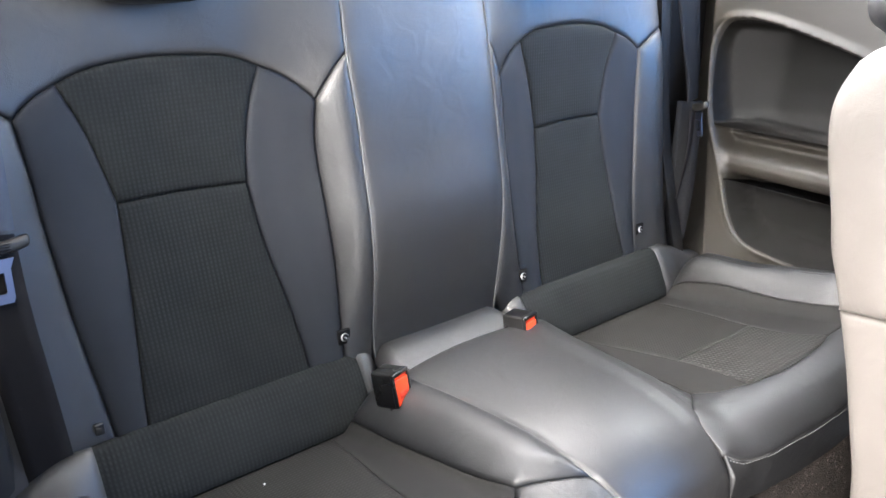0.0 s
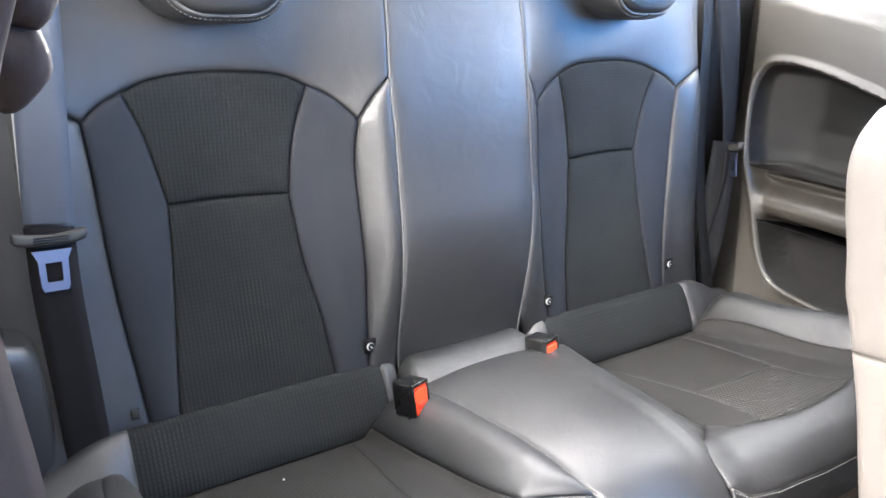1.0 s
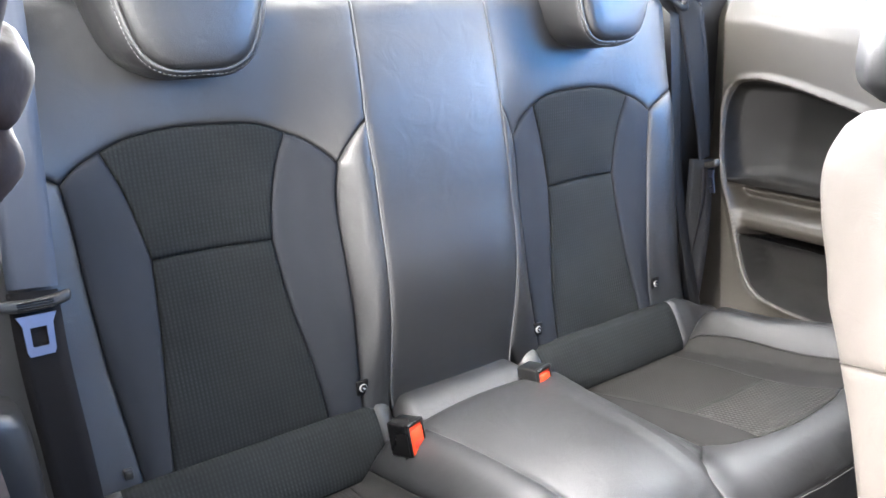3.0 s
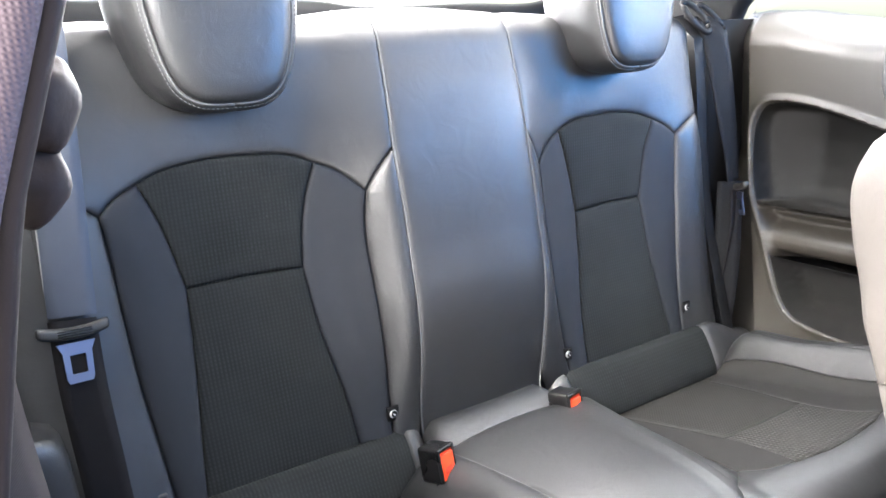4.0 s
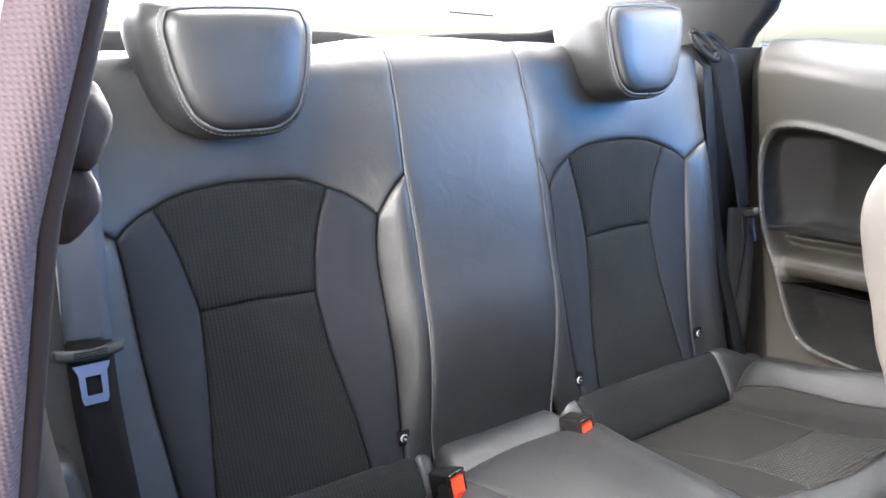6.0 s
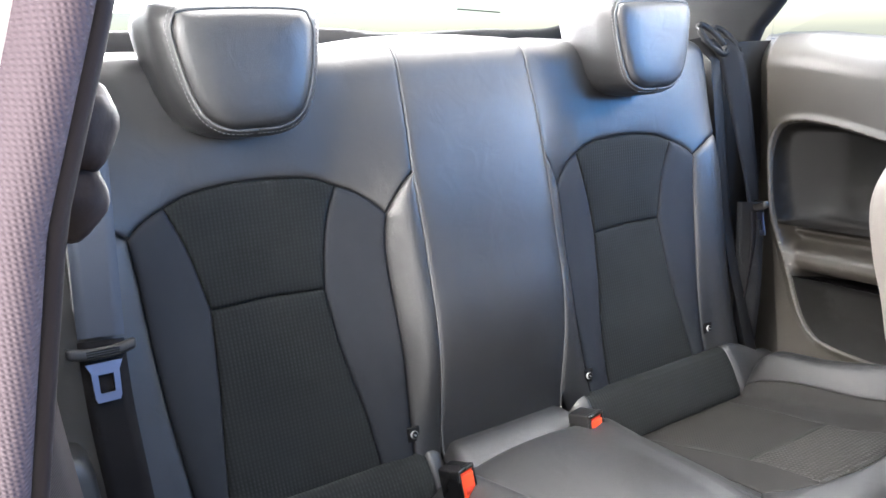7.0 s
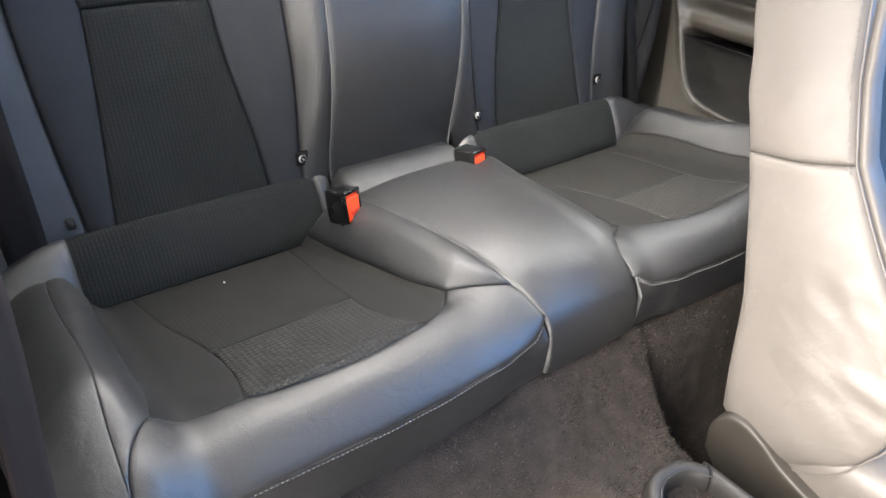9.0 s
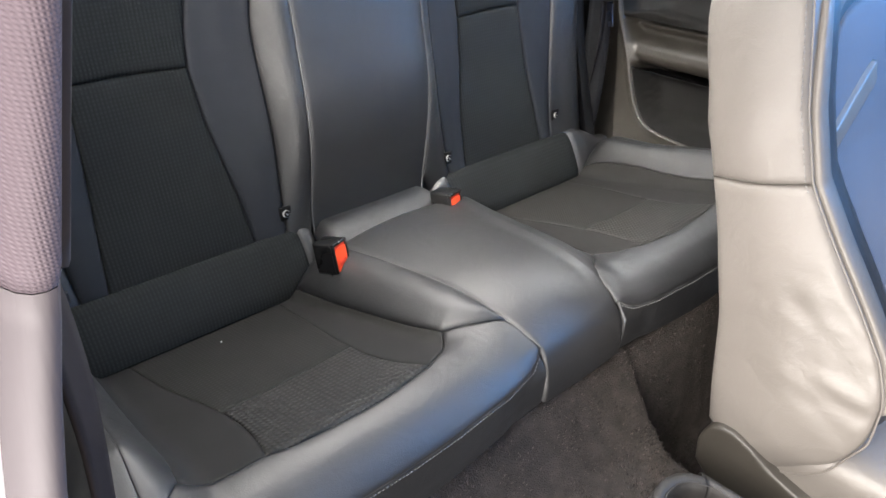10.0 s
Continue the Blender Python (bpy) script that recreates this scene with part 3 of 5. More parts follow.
for sd in (1, -1):
    ins_mid = [(0.404, -0.272), (0.33, -0.274), (0.230, -0.268)]
    patch("seat_insert_rear", outline([(0.218, -0.078), (0.433, -0.078)], C_OUT[:3] + ins_mid[:1], ins_mid, [ins_mid[2]] + C_IN[3:]), cush_surf, WEAVE_FLAT, cushion, "woven charcoal fabric seat insert", side=sd, roll=0.008, sink=0.004, puff=0.002)
    patch("seat_insert_front", outline(rev(ins_mid), ins_mid[:1] + C_OUT[3:], C_FRONT, C_IN[:3] + ins_mid[2:]), cush_surf, WEAVE, cushion, "woven charcoal fabric seat insert", side=sd, roll=0.008, sink=0.004, puff=0.002)
    patch("outer_gusset", outline([(0.433, -0.078), (0.480, -0.078)], R_OUT, R_OUT2, rev(C_OUT)), cush_surf, GUSSET, cushion, side=sd, roll=0.007, sink=0.003)
    patch("inner_gusset", outline([(0.190, -0.078), (0.218, -0.078)], rev(C_IN), rev(R_IN2), rev(R_IN)), cush_surf, GUSSET, cushion, side=sd, roll=0.007, sink=0.003)
    patch("inner_bolster", outline([(0.121, -0.10), (0.140, -0.083), (0.190, -0.078)], R_IN, rev(ROLL_IN), rev([p for p in SEAM_C if p[1] > -0.38] + [ROLL_IN[0]])), cush_surf, LEATHER, cushion, side=sd, roll=0.012, sink=0.006, puff=0.012 if sd < 0 else 0.002)
    patch("outer_bolster", outline([(0.480, -0.078), RIDGE[0]], RIDGE, rev(ROLL_OUT), rev(R_OUT)), cush_surf, LEATHER, cushion, side=sd, roll=0.005, sink=0.0014, puff=0.002)
    patch("end_panel", outline(RIDGE, [(0.533, -0.455), (0.60, -0.43)], [(0.60, -0.43), (0.61, -0.25), (0.60, -0.082)], [(0.60, -0.082), RIDGE[0]]), cush_surf, LEATHER, cushion, side=sd, roll=0.005, sink=0.0014)
    patch("front_roll", outline(ROLL_IN, R_IN2, rev(C_FRONT), rev(R_OUT2), ROLL_OUT, rev(PIPE), [(0.076, -0.437), (0.083, -0.40), ROLL_IN[0]]), cush_surf, LEATHER, cushion, "broad leather front roll", side=sd, roll=0.009, sink=0.004, puff=0.004)
    patch("front_fascia", outline([(0.0805, edge_z(0.0805))] + [(u, edge_z(u)) for u in (0.086, 0.10, 0.13, 0.16, 0.23, 0.30, 0.40, 0.48, 0.533)], [(0.533, edge_z(0.533)), (0.535, 0.228)], [(0.535, 0.228), (0.23, 0.245), (0.0805, 0.258)], [(0.0805, 0.258), (0.0805, edge_z(0.0805))]), fascia, LEATHER, cushion, "upright leather cushion front", side=sd, roll=0.004, sink=0.0015)
    pipe3 = [Vector(cush_surf(sd, u, v, -0.0042)) for u, v in curve(PIPE, 0.008) if u > 0.083]
    tube("piping", pipe3, 0.0009, PIPING, cushion, "leather piping along the front edge")
    stitches("stitching", [fascia(sd, u, edge_z(u) - 0.0045, 0.0004) for u, v in curve(PIPE, 0.008) if u > 0.083], cushion, length=0.0032, gap=0.0018, r=0.0006)
    tube("seam_piping", [cush_surf(sd, u, v, -0.001) for u, v in curve(SEAM_C, 0.008) if sd < 0 or v < -0.385], 0.0009, PIPING, cushion, "thin piping between seat and centre")
    # steep strip at the back: fabric between two leather ends
    for nm, a, b, mt in (("rear_strip", 0.150, 0.480, FABRIC), ("strip_end_inner", 0.118, 0.150, LEATHER), ("strip_end_outer", 0.480, 0.605, LEATHER)):
        rows = []
        for j in range(13):
            t = j / 12 * 1.15
            r = []
            for i in range(25):
                X = a + (b - a) * i / 24
                sl = 0.004 * (1 - t) if nm == "rear_strip" else 0
                edge = min(X - a, b - X)
                hh = -0.005 * max(0, 1 - edge / 0.006) ** 2
                hh += -0.006 * max(0, 1 - t / 0.14) ** 2
                r.append(roll_surf(sd, X, t, hh))
            rows.append(r)
        sheet(nm, rows, mt, cushion, "ribbed fabric strip against the backrest" if mt is FABRIC else "", flip=sd < 0)


# the raised middle of the bench: one skin that runs over the front edge
MID = curve([(-0.082, 0.124, 0.317), (-0.11, 0.119, 0.325), (-0.17, 0.108, 0.334), (-0.25, 0.098, 0.346), (-0.31, 0.092, 0.353), (-0.36, 0.088, 0.353), (-0.40, 0.083, 0.347), (-0.435, 0.0765, 0.331), (-0.449, 0.077, 0.312), (-0.4545, 0.078, 0.29), (-0.4565, 0.079, 0.275), (-0.456, 0.079, 0.258)], 0.006)
rows = []
for k, (y, w, z) in enumerate(MID):
    a = MID[min(k + 1, len(MID) - 1)] - MID[max(k - 1, 0)]
    a = a[[0, 2]] / np.linalg.norm(a[[0, 2]])
    ny, nz = (a[1], -a[0])
    r = []
    for f in np.concatenate([[-1, -0.985, -0.96, -0.92], np.linspace(-0.86, 0.86, 15), [0.92, 0.96, 0.985, 1]]):
        e = 1 - abs(f)
        h = 0.012 * (1 - f * f) * (1 - 0.85 * float(smooth01(-0.37, -0.45, y))) - 0.005 * max(0.0, 1 - e / 0.06) ** 2
        h -= 0.006 * max(0.0, 1 - k / 3) ** 2
        back = float(smooth01(-0.43, -0.37, y))
        if f > 0.85:
            h += (0.005 * max(0.0, 1 - e / 0.06) ** 2 + 0.004) * back
        r.append((w * f, y + ny * h, z + nz * h))
    for dx, dz in ((0.007, -0.002), (0.013, -0.008), (0.017, -0.018), (0.019, -0.032)):
        x, yy, zz = r[22]
        r.append((x + dx * (0.15 + 0.85 * back), yy, zz + dz * (0.3 + 0.7 * back)))
    rows.append(r)
sheet("centre_pad", rows, LEATHER, cushion, "raised smooth leather middle section running over the front")
rows = []
for j in range(10):
    t = j / 9
    w = 0.112 - 0.008 * t
    rows.append([(x, -0.085 + 0.062 * t, 0.318 + 0.011 * math.sin(t * math.pi * 0.72) - 0.028 * max(0.0, (abs(x + 0.009) - 0.88 * w) / (0.19 * w)) ** 2) for x in np.linspace(-w - 0.016, w - 0.006, 33)])
sheet("centre_rear_strip", rows, LEATHER, cushion, "narrow leather strip behind the middle section")


# ---- isofix tags ----
for X, z, sd in ((0.161, 0.348, -1), (0.161, 0.348, 1), (0.468, 0.356, 1)):
    p = Vector(back_surf(sd, X, z, 0.006))
    tag = thing("isofix_tag", "small round white child seat anchor tag sewn into the seam", "tag", "anchor tags", at=p)
    bm = bmesh.new()
    bmesh.ops.create_cone(bm, cap_ends=True, segments=20, radius1=0.006, radius2=0.0052, depth=0.003, matrix=Matrix.Translation(p) @ pose(0, 0, 0, 75, 0, 8))
    part("disc", bm, TAG, tag, smooth=False)
    bm = bmesh.new()
    bmesh.ops.create_cone(bm, cap_ends=True, segments=20, radius1=0.0048, radius2=0.0046, depth=0.001, matrix=Matrix.Translation(p + Vector((0.0, -0.0017, 0.0004))) @ pose(0, 0, 0, 75, 0, 8))
    part("mark", bm, BLACK, tag, "dark printed field", smooth=False)
    for dz, tilt, ln in ((0.0002, 38, 0.0032), (-0.0012, -20, 0.0022)):
        bm = box_bm(-ln, -0.0003, -0.0008, ln, 0.0003, 0.0008, 0.0002, 1)
        bm.transform(Matrix.Translation(p + Vector((0.0, -0.0024, dz))) @ pose(0, 0, 0, -15, tilt, 8))
        part("symbol", bm, TAG, tag, "pale child seat symbol", smooth=False)
    part("tab", box_bm(p.x - 0.009, p.y + 0.0015, p.z - 0.012, p.x + 0.009, p.y + 0.006, p.z + 0.010, 0.001), BLACK, tag, "black fabric tab")


# ---- crumbs ----
for x, y, z, r in ((-0.328, -0.121, 0.2680, 0.0012), (-0.485, -0.351, 0.3340, 0.0010)):
    crumb = thing("crumb", "tiny white crumb lying on the cushion", "crumb", "crumbs", at=(x, y, z))
    bm = bmesh.new()
    bmesh.ops.create_icosphere(bm, subdivisions=2, radius=r, matrix=Matrix.Translation((x, y, z)))
    for v in bm.verts:
        v.co += Vector((0.5, 0.2, -0.3)) * 0.5 * r * noise.noise(v.co * 900)
    part("grain", bm, WHITE, crumb)
p = Vector(back_surf(-1, 0.466, 0.335, 0.004))
tab = thing("label_tab", "small grey fabric tab sewn into the seam", "tag", at=p)
part("cloth", box_bm(p.x - 0.006, p.y - 0.003, p.z - 0.007, p.x + 0.004, p.y + 0.003, p.z + 0.007, 0.0012), LEATHER, tab)
part("print", box_bm(p.x - 0.004, p.y - 0.0036, p.z - 0.004, p.x + 0.001, p.y - 0.0028, p.z + 0.003, 0.0003), PLASTIC, tab, "pale print")


# ---- headrests ----
PAD_SHAPE = [(0.0, 0.0), (0.44, 0.02), (0.73, 0.145), (0.88, 0.37), (0.975, 0.66), (1.0, 0.86), (0.93, 0.965), (0.62, 0.992), (0.0, 1.0)]
PAD_LINE = curve(PAD_SHAPE + [(-u, v) for u, v in PAD_SHAPE[-2:0:-1]], 0.10, closed=True)


def headrest(sd):
    """A padded block that narrows downwards, with a front pad framed by piping."""
    up = 0.009 if sd > 0 else 0.0
    cx = 0.322 * sd + (0.004 if sd > 0 else -0.002)
    e = thing("rear_headrest", "black leather rear headrest with pale stitching", "headrest", "rear headrests", at=(cx, 0.08, 0.78))
    F0 = 0.018

    def ring(y, w, zb, zt):
        out = []
        for u, v in PAD_LINE:
            z = zb + (zt - zb) * v + up
            out.append((cx + w * u, y + 0.10 * (z - 0.85), z))
        return out

    body = [(F0 + 0.011, 0.0805, 0.7865, 0.9215), (F0 + 0.016, 0.087, 0.781, 0.926), (F0 + 0.035, 0.098, 0.776, 0.931), (F0 + 0.06, 0.104, 0.774, 0.933), (F0 + 0.09, 0.110, 0.776, 0.931), (F0 + 0.115, 0.106, 0.785, 0.923), (F0 + 0.128, 0.095, 0.80, 0.91)]
    body = [(y, 0.0805 + (w - 0.0805) * (0.72 if sd > 0 else 1.0), a, b) for y, w, a, b in body]
    body = [tuple(q) for q in curve(body, 0.006)]
    sheet("shell", [ring(*q) for q in body], LEATHER, e, "soft leather sides", closed=True)
    pad = [(F0 - 0.0035, 0.020, 0.845, 0.875), (F0 - 0.003, 0.045, 0.818, 0.898), (F0 - 0.001, 0.066, 0.799, 0.912), (F0 + 0.003, 0.075, 0.7915, 0.918), (F0 + 0.008, 0.079, 0.7885, 0.9205), (F0 + 0.014, 0.080, 0.788, 0.921)]
    sheet("front_pad", [ring(*q) for q in pad], LEATHER, e, "smooth leather front pad", closed=True)
    line = ring(F0 + 0.0105, 0.0812, 0.787, 0.9222)
    tube("piping", line + line[:1], 0.0018, PIPING, e, "leather piping round the front pad")
    line = ring(F0 + 0.0125, 0.0862, 0.7822, 0.9252)
    stitches("stitching", curve(line, 0.004, closed=True), e, r=0.00042, length=0.0032, gap=0.0020)
    for k in (-1, 1):
        tube("post", [(cx + k * 0.05, 0.115, 0.80), (cx + k * 0.05, 0.12, 0.86)], 0.006, BLACK, e, sides=10)
    return e


for sd in (-1, 1):
    headrest(sd)


# ---- belts ----
def ribbon(name, pts, width, across, mat, parent, label="", thick=0.0013):
    """Flat webbing along pts; across gives its width's direction at each point."""
    P = curve(pts, 0.01)
    verts, faces = [], []
    m = len(P)
    for i, p in enumerate(P):
        p = Vector(p)
        w = Vector(across[0]).lerp(Vector(across[-1]), i / (m - 1)).normalized() * width / 2
        d = (Vector(P[min(i + 1, m - 1)]) - Vector(P[max(i - 1, 0)])).normalized()
        n = w.cross(d).normalized() * thick
        for f in (-1, -0.5, 0, 0.5, 1):
            verts.append(p + w * f + n * (1 - 0.3 * abs(f)))
        for f in (1, 0.5, 0, -0.5, -1):
            verts.append(p + w * f - n)
    for i in range(m - 1):
        for k in range(10):
            k2 = (k + 1) % 10
            faces.append([i * 10 + k, i * 10 + k2, (i + 1) * 10 + k2, (i + 1) * 10 + k])
    return mesh_object(name, verts, faces, mat, parent, label)


def belt_tongue(parent, m):
    """A plastic cross bar with ribs and a steel tongue with a slot, drawn in its own plane and set by m."""
    def put(bm, name, mat, to, label=""):
        bm.transform(m)
        return part(name, bm, mat, to, label)
    grip = box_bm(-0.036, -0.006, -0.0065, 0.036, 0.006, 0.0065, 0.0045, 3)
    bmesh.ops.subdivide_edges(grip, edges=[q for q in grip.edges if abs(q.verts[0].co.x - q.verts[1].co.x) > 0.03], cuts=8)
    for v in grip.verts:
        v.co.z += 4.5 * v.co.x ** 2 * (1 - 6 * abs(v.co.z)) - 0.002
    bar = put(grip, "tongue_grip", PLASTIC_DARK, parent, "black plastic tongue grip")
    for k in range(4):
        put(box_bm(-0.017, -0.008, -0.0062 + k * 0.0026, 0.017, -0.0055, -0.0050 + k * 0.0026, 0.0005, 1), "rib", BLACK, bar)
    t = 0.0013
    ring_o = [(-0.019, -0.012), (0.019, -0.012), (0.0145, -0.022), (0.0135, -0.05), (0.0115, -0.055), (-0.0115, -0.055), (-0.0135, -0.05), (-0.0145, -0.022)]
    ring_i = [(-0.008, -0.025), (0.008, -0.025), (0.0078, -0.030), (0.0078, -0.044), (0.0065, -0.0455), (-0.0065, -0.0455), (-0.0078, -0.044), (-0.0078, -0.030)]
    bm = bmesh.new()
    V = [[bm.verts.new((x, y, z)) for x, z in r] for y in (-t, t) for r in (ring_o, ring_i)]
    for k in range(8):
        j = (k + 1) % 8
        bm.faces.new([V[0][k], V[0][j], V[1][j], V[1][k]])
        bm.faces.new([V[2][j], V[2][k], V[3][k], V[3][j]])
        bm.faces.new([V[0][j], V[0][k], V[2][k], V[2][j]])
        bm.faces.new([V[1][k], V[1][j], V[3][j], V[3][k]])
    bm.transform(m)
    part("tongue", bm, METAL, parent, "steel belt tongue with a square slot", smooth=False)


belt = thing("rear_seat_belt", "dark rear seat belt with a steel tongue hanging beside the backrest", "seat belt", "rear belts", at=(-0.53, 0.0, 0.35))
ribbon("webbing", [(-0.50, 0.09, 0.885), (-0.508, 0.042, 0.80), (-0.515, 0.028, 0.70), (-0.524, 0.012, 0.58)], 0.047, [(1, -0.15, 0.05), (1, -0.1, -0.06)], WEBBING, belt, "woven belt webbing")
# same belt going on downwards, its shade painted by a darker material
ribbon("lower_webbing", [(-0.525, 0.014, 0.575), (-0.527, -0.004, 0.50), (-0.524, -0.016, 0.40), (-0.522, -0.021, 0.33), (-0.521, -0.018, 0.27)], 0.047, [(1, -0.1, -0.06), (1, 0.05, -0.02)], WEB_SHADE_LOW, belt, "lower belt webbing, shade put into its dark colour")
belt_tongue(belt, Matrix.Translation((-0.526, 0.004, 0.566)) @ pose(0, 0, 0, -14, 4, 8))
belt = thing("rear_seat_belt", "dark rear seat belt running down between backrest and side trim", "seat belt", "rear belts", at=(0.58, 0.0, 0.35))
# all far webbing is coloured dark to stand for the shade there
ribbon("webbing", [(0.572, 0.115, 0.868), (0.580, 0.085, 0.84), (0.588, 0.065, 0.77), (0.594, 0.050, 0.70), (0.598, 0.034, 0.63), (0.597, 0.022, 0.575)], 0.046, [(0.75, -0.65, 0), (0.97, 0.25, 0)], WEB_SHADE_FAR, belt, "woven belt webbing")
ribbon("lower_webbing", [(0.597, 0.012, 0.560), (0.592, 0.004, 0.50), (0.584, 0.004, 0.43), (0.577, 0.010, 0.36), (0.572, 0.014, 0.30)], 0.042, [(0.97, 0.1, 0), (0.8, 0.5, 0)], WEB_SHADE_LOW, belt, "lower belt webbing, shade put into its dark colour")
ribbon("return_webbing", [(0.586, 0.020, 0.575), (0.580, 0.010, 0.50), (0.572, 0.000, 0.43), (0.566, -0.004, 0.36), (0.562, -0.004, 0.30)], 0.046, [(0.5, -0.3, 0), (0.3, -0.9, 0)], WEB_SHADE_FAR, belt, "belt webbing folded on edge")
belt_tongue(belt, Matrix.Translation((0.592, 0.008, 0.568)) @ pose(0, 0, 0, -8, 12, 62))

# slotted guides on top of the backrest, past the far headrest
for gx, gy, gz in ((0.545, 0.095, 0.868), (0.592, 0.10, 0.862)):
    g = thing("belt_guide", "glossy black belt guide loop on the shoulder of the backrest", "belt guide", "belt guides", at=(gx, gy, gz))
    loop = [(gx + 0.020 * math.cos(a) - 0.008 * math.sin(a), gy + 0.012 * math.sin(a) - 0.010 * math.cos(a), gz + 0.026 * math.sin(a) * 0.9 - 0.012 * math.cos(a)) for a in np.linspace(0, 2 * math.pi, 25)]
    tube("loop", loop, 0.0055, BLACK, g, sides=10)
# far side is leather too; black material stands for the shade on it
sheet("side_shoulder", [[(0.545, base_y(z) - 0.012, z), (0.563, base_y(z) - 0.018, z), (0.577, base_y(z) - 0.008, z), (0.585, base_y(z) + 0.02, z), (0.588, base_y(z) + 0.08, z)] for z in np.linspace(0.26, 0.83, 20)] + [[(0.545, 0.15, 0.868), (0.563, 0.14, 0.872), (0.577, 0.14, 0.872), (0.585, 0.15, 0.868), (0.588, 0.18, 0.86)]], BLACK, backrest, "rounded far side of the backrest, leather's shade put into black")
sheet("side_shoulder", [[(-0.545, base_y(z) - 0.012, z), (-0.565, base_y(z) - 0.012, z), (-0.60, base_y(z) - 0.01, z), (-0.625, base_y(z) + 0.01, z), (-0.63, base_y(z) + 0.06, z)] for z in np.linspace(0.26, 0.83, 20)] + [[(-0.545, 0.15, 0.868), (-0.565, 0.14, 0.872), (-0.60, 0.14, 0.872), (-0.625, 0.15, 0.868), (-0.63, 0.18, 0.86)]], LEATHER, backrest, "rounded outer side of the backrest", flip=True)


rows = []
for z, wd in ((0.24, 1.0), (0.30, 1.0), (0.38, 1.0), (0.42, 0.98), (0.445, 0.93), (0.458, 0.84), (0.464, 0.65)):
    rows.append([(-0.64 + 0.088 * wd + 0.004 * (0.46 - z) * 10 * 0, 0.05, z), (-0.64 + 0.088 * wd, -0.015, z), (-0.64 + 0.082 * wd, -0.026, z), (-0.64 + 0.06 * wd, -0.032, z), (-0.64, -0.034, z)])
sheet("side_pad", rows, LEATHER, bench, "dark rounded lower side pad")


# ---- buckles ----
def buckle(m, label):
    b = thing("belt_buckle", label, "buckle", "belt buckles", at=m.translation)

    def put(bm, name, mat, to, lb="", sm=True):
        bm.transform(m)
        return part(name, bm, mat, to, lb, sm)
    bm = box_bm(-0.021, -0.012, -0.034, 0.021, 0.034, 0.030, 0.0045, 3)
    for v in bm.verts:
        v.co.x *= 1 - 1.6 * max(0.0, -v.co.z - 0.01)
    put(bm, "housing", GLOSS_BLACK, b, "glossy black plastic housing")
    frame_ = put(box_bm(-0.021, -0.018, 0.0235, 0.021, -0.008, 0.0305, 0.002, 2), "slot_frame", GLOSS_BLACK, b, "raised black rim above the slot")
    for k in (-1, 1):
        put(box_bm(k * 0.0193 - 0.0017, -0.0175, -0.030, k * 0.0193 + 0.0017, -0.010, 0.026, 0.0012, 2), "side_rim", GLOSS_BLACK, frame_)
    btn = put(box_bm(-0.0172, -0.0168, -0.029, 0.0172, -0.008, 0.0175, 0.0022, 2), "button", RED, b, "bright red release button")
    put(box_bm(-0.0165, -0.0150, 0.0180, 0.0165, -0.010, 0.0225, 0.0008, 1), "slot_lip", RED, btn, "red ledge behind the belt slot")
    put(box_bm(-0.010, -0.0176, -0.018, 0.010, -0.0166, -0.006, 0.0004, 1), "thumb_mark", RED_DARK, btn, "darker pressed field")
    put(box_bm(-0.018, 0.0, -0.07, 0.018, 0.006, -0.025, 0.002, 1), "strap", BLACK, b)
    return b


buckle(Matrix.Translation((-0.1535, -0.128, 0.3365)) @ pose(0, 0, 0, -14, 3, 20) @ Matrix.Scale(0.72, 4), "black belt buckle with a red button between cushion and middle section")
buckle(Matrix.Translation((0.0865, -0.104, 0.3255)) @ pose(0, 0, 0, -12, 3, 14) @ Matrix.Scale(0.78, 4), "black belt buckle with a red button beside the raised middle")


# ---- front seat ----
SY_REAR = ([0.10, 0.16, 0.214, 0.322, 0.445, 0.546, 0.641, 0.702, 0.745, 0.775], [-0.575, -0.562, -0.550, -0.531, -0.493, -0.455, -0.424, -0.411, -0.422, -0.457])
SY_FRONT = ([0.10, 0.152, 0.196, 0.262, 0.322, 0.367, 0.416, 0.479, 0.537, 0.613, 0.725, 0.775], [-0.64, -0.675, -0.726, -0.750, -0.745, -0.725, -0.688, -0.636, -0.592, -0.562, -0.531, -0.515])


def seat_rear(z):
    return float(np.interp(z, *SY_REAR))


def seat_front(z):
    return float(np.interp(z, *SY_FRONT))


fseat = thing("car_seat", "front car seat upholstered in smooth leather, with piped and stitched edges", "car seat", at=(0.4, -0.6, 0.0))
XS, XE = 0.172, 0.625
rows = []
for z in [0.10, 0.14, 0.18, 0.22, 0.26, 0.30, 0.34, 0.38, 0.42, 0.46, 0.50, 0.54, 0.58, 0.62, 0.66, 0.70, 0.72, 0.74, 0.755, 0.768, 0.775]:
    yr, yf = seat_rear(z), seat_front(z)
    r = []
    inset = 0.0 if z < 0.72 else (z - 0.72) ** 2 * 14
    W, D = (XE - XS) / 2 - inset, (yr - yf) / 2
    for k in range(56):
        a = 2 * math.pi * k / 56
        c, s_ = math.cos(a), math.sin(a)
        x = W * math.copysign(abs(c) ** 0.32, c)
        y = D * math.copysign(abs(s_) ** 0.32, s_)
        dip = 0.035 * max(0, 1 - (abs(x) / (W * 0.72)) ** 4) if y < 0 else 0
        r.append(((XS + XE) / 2 + x, (yr + yf) / 2 + y + dip, z))
    rows.append(r)
sheet("backrest", rows, LEATHER, fseat, "dark leather backrest", closed=True, flip=True)


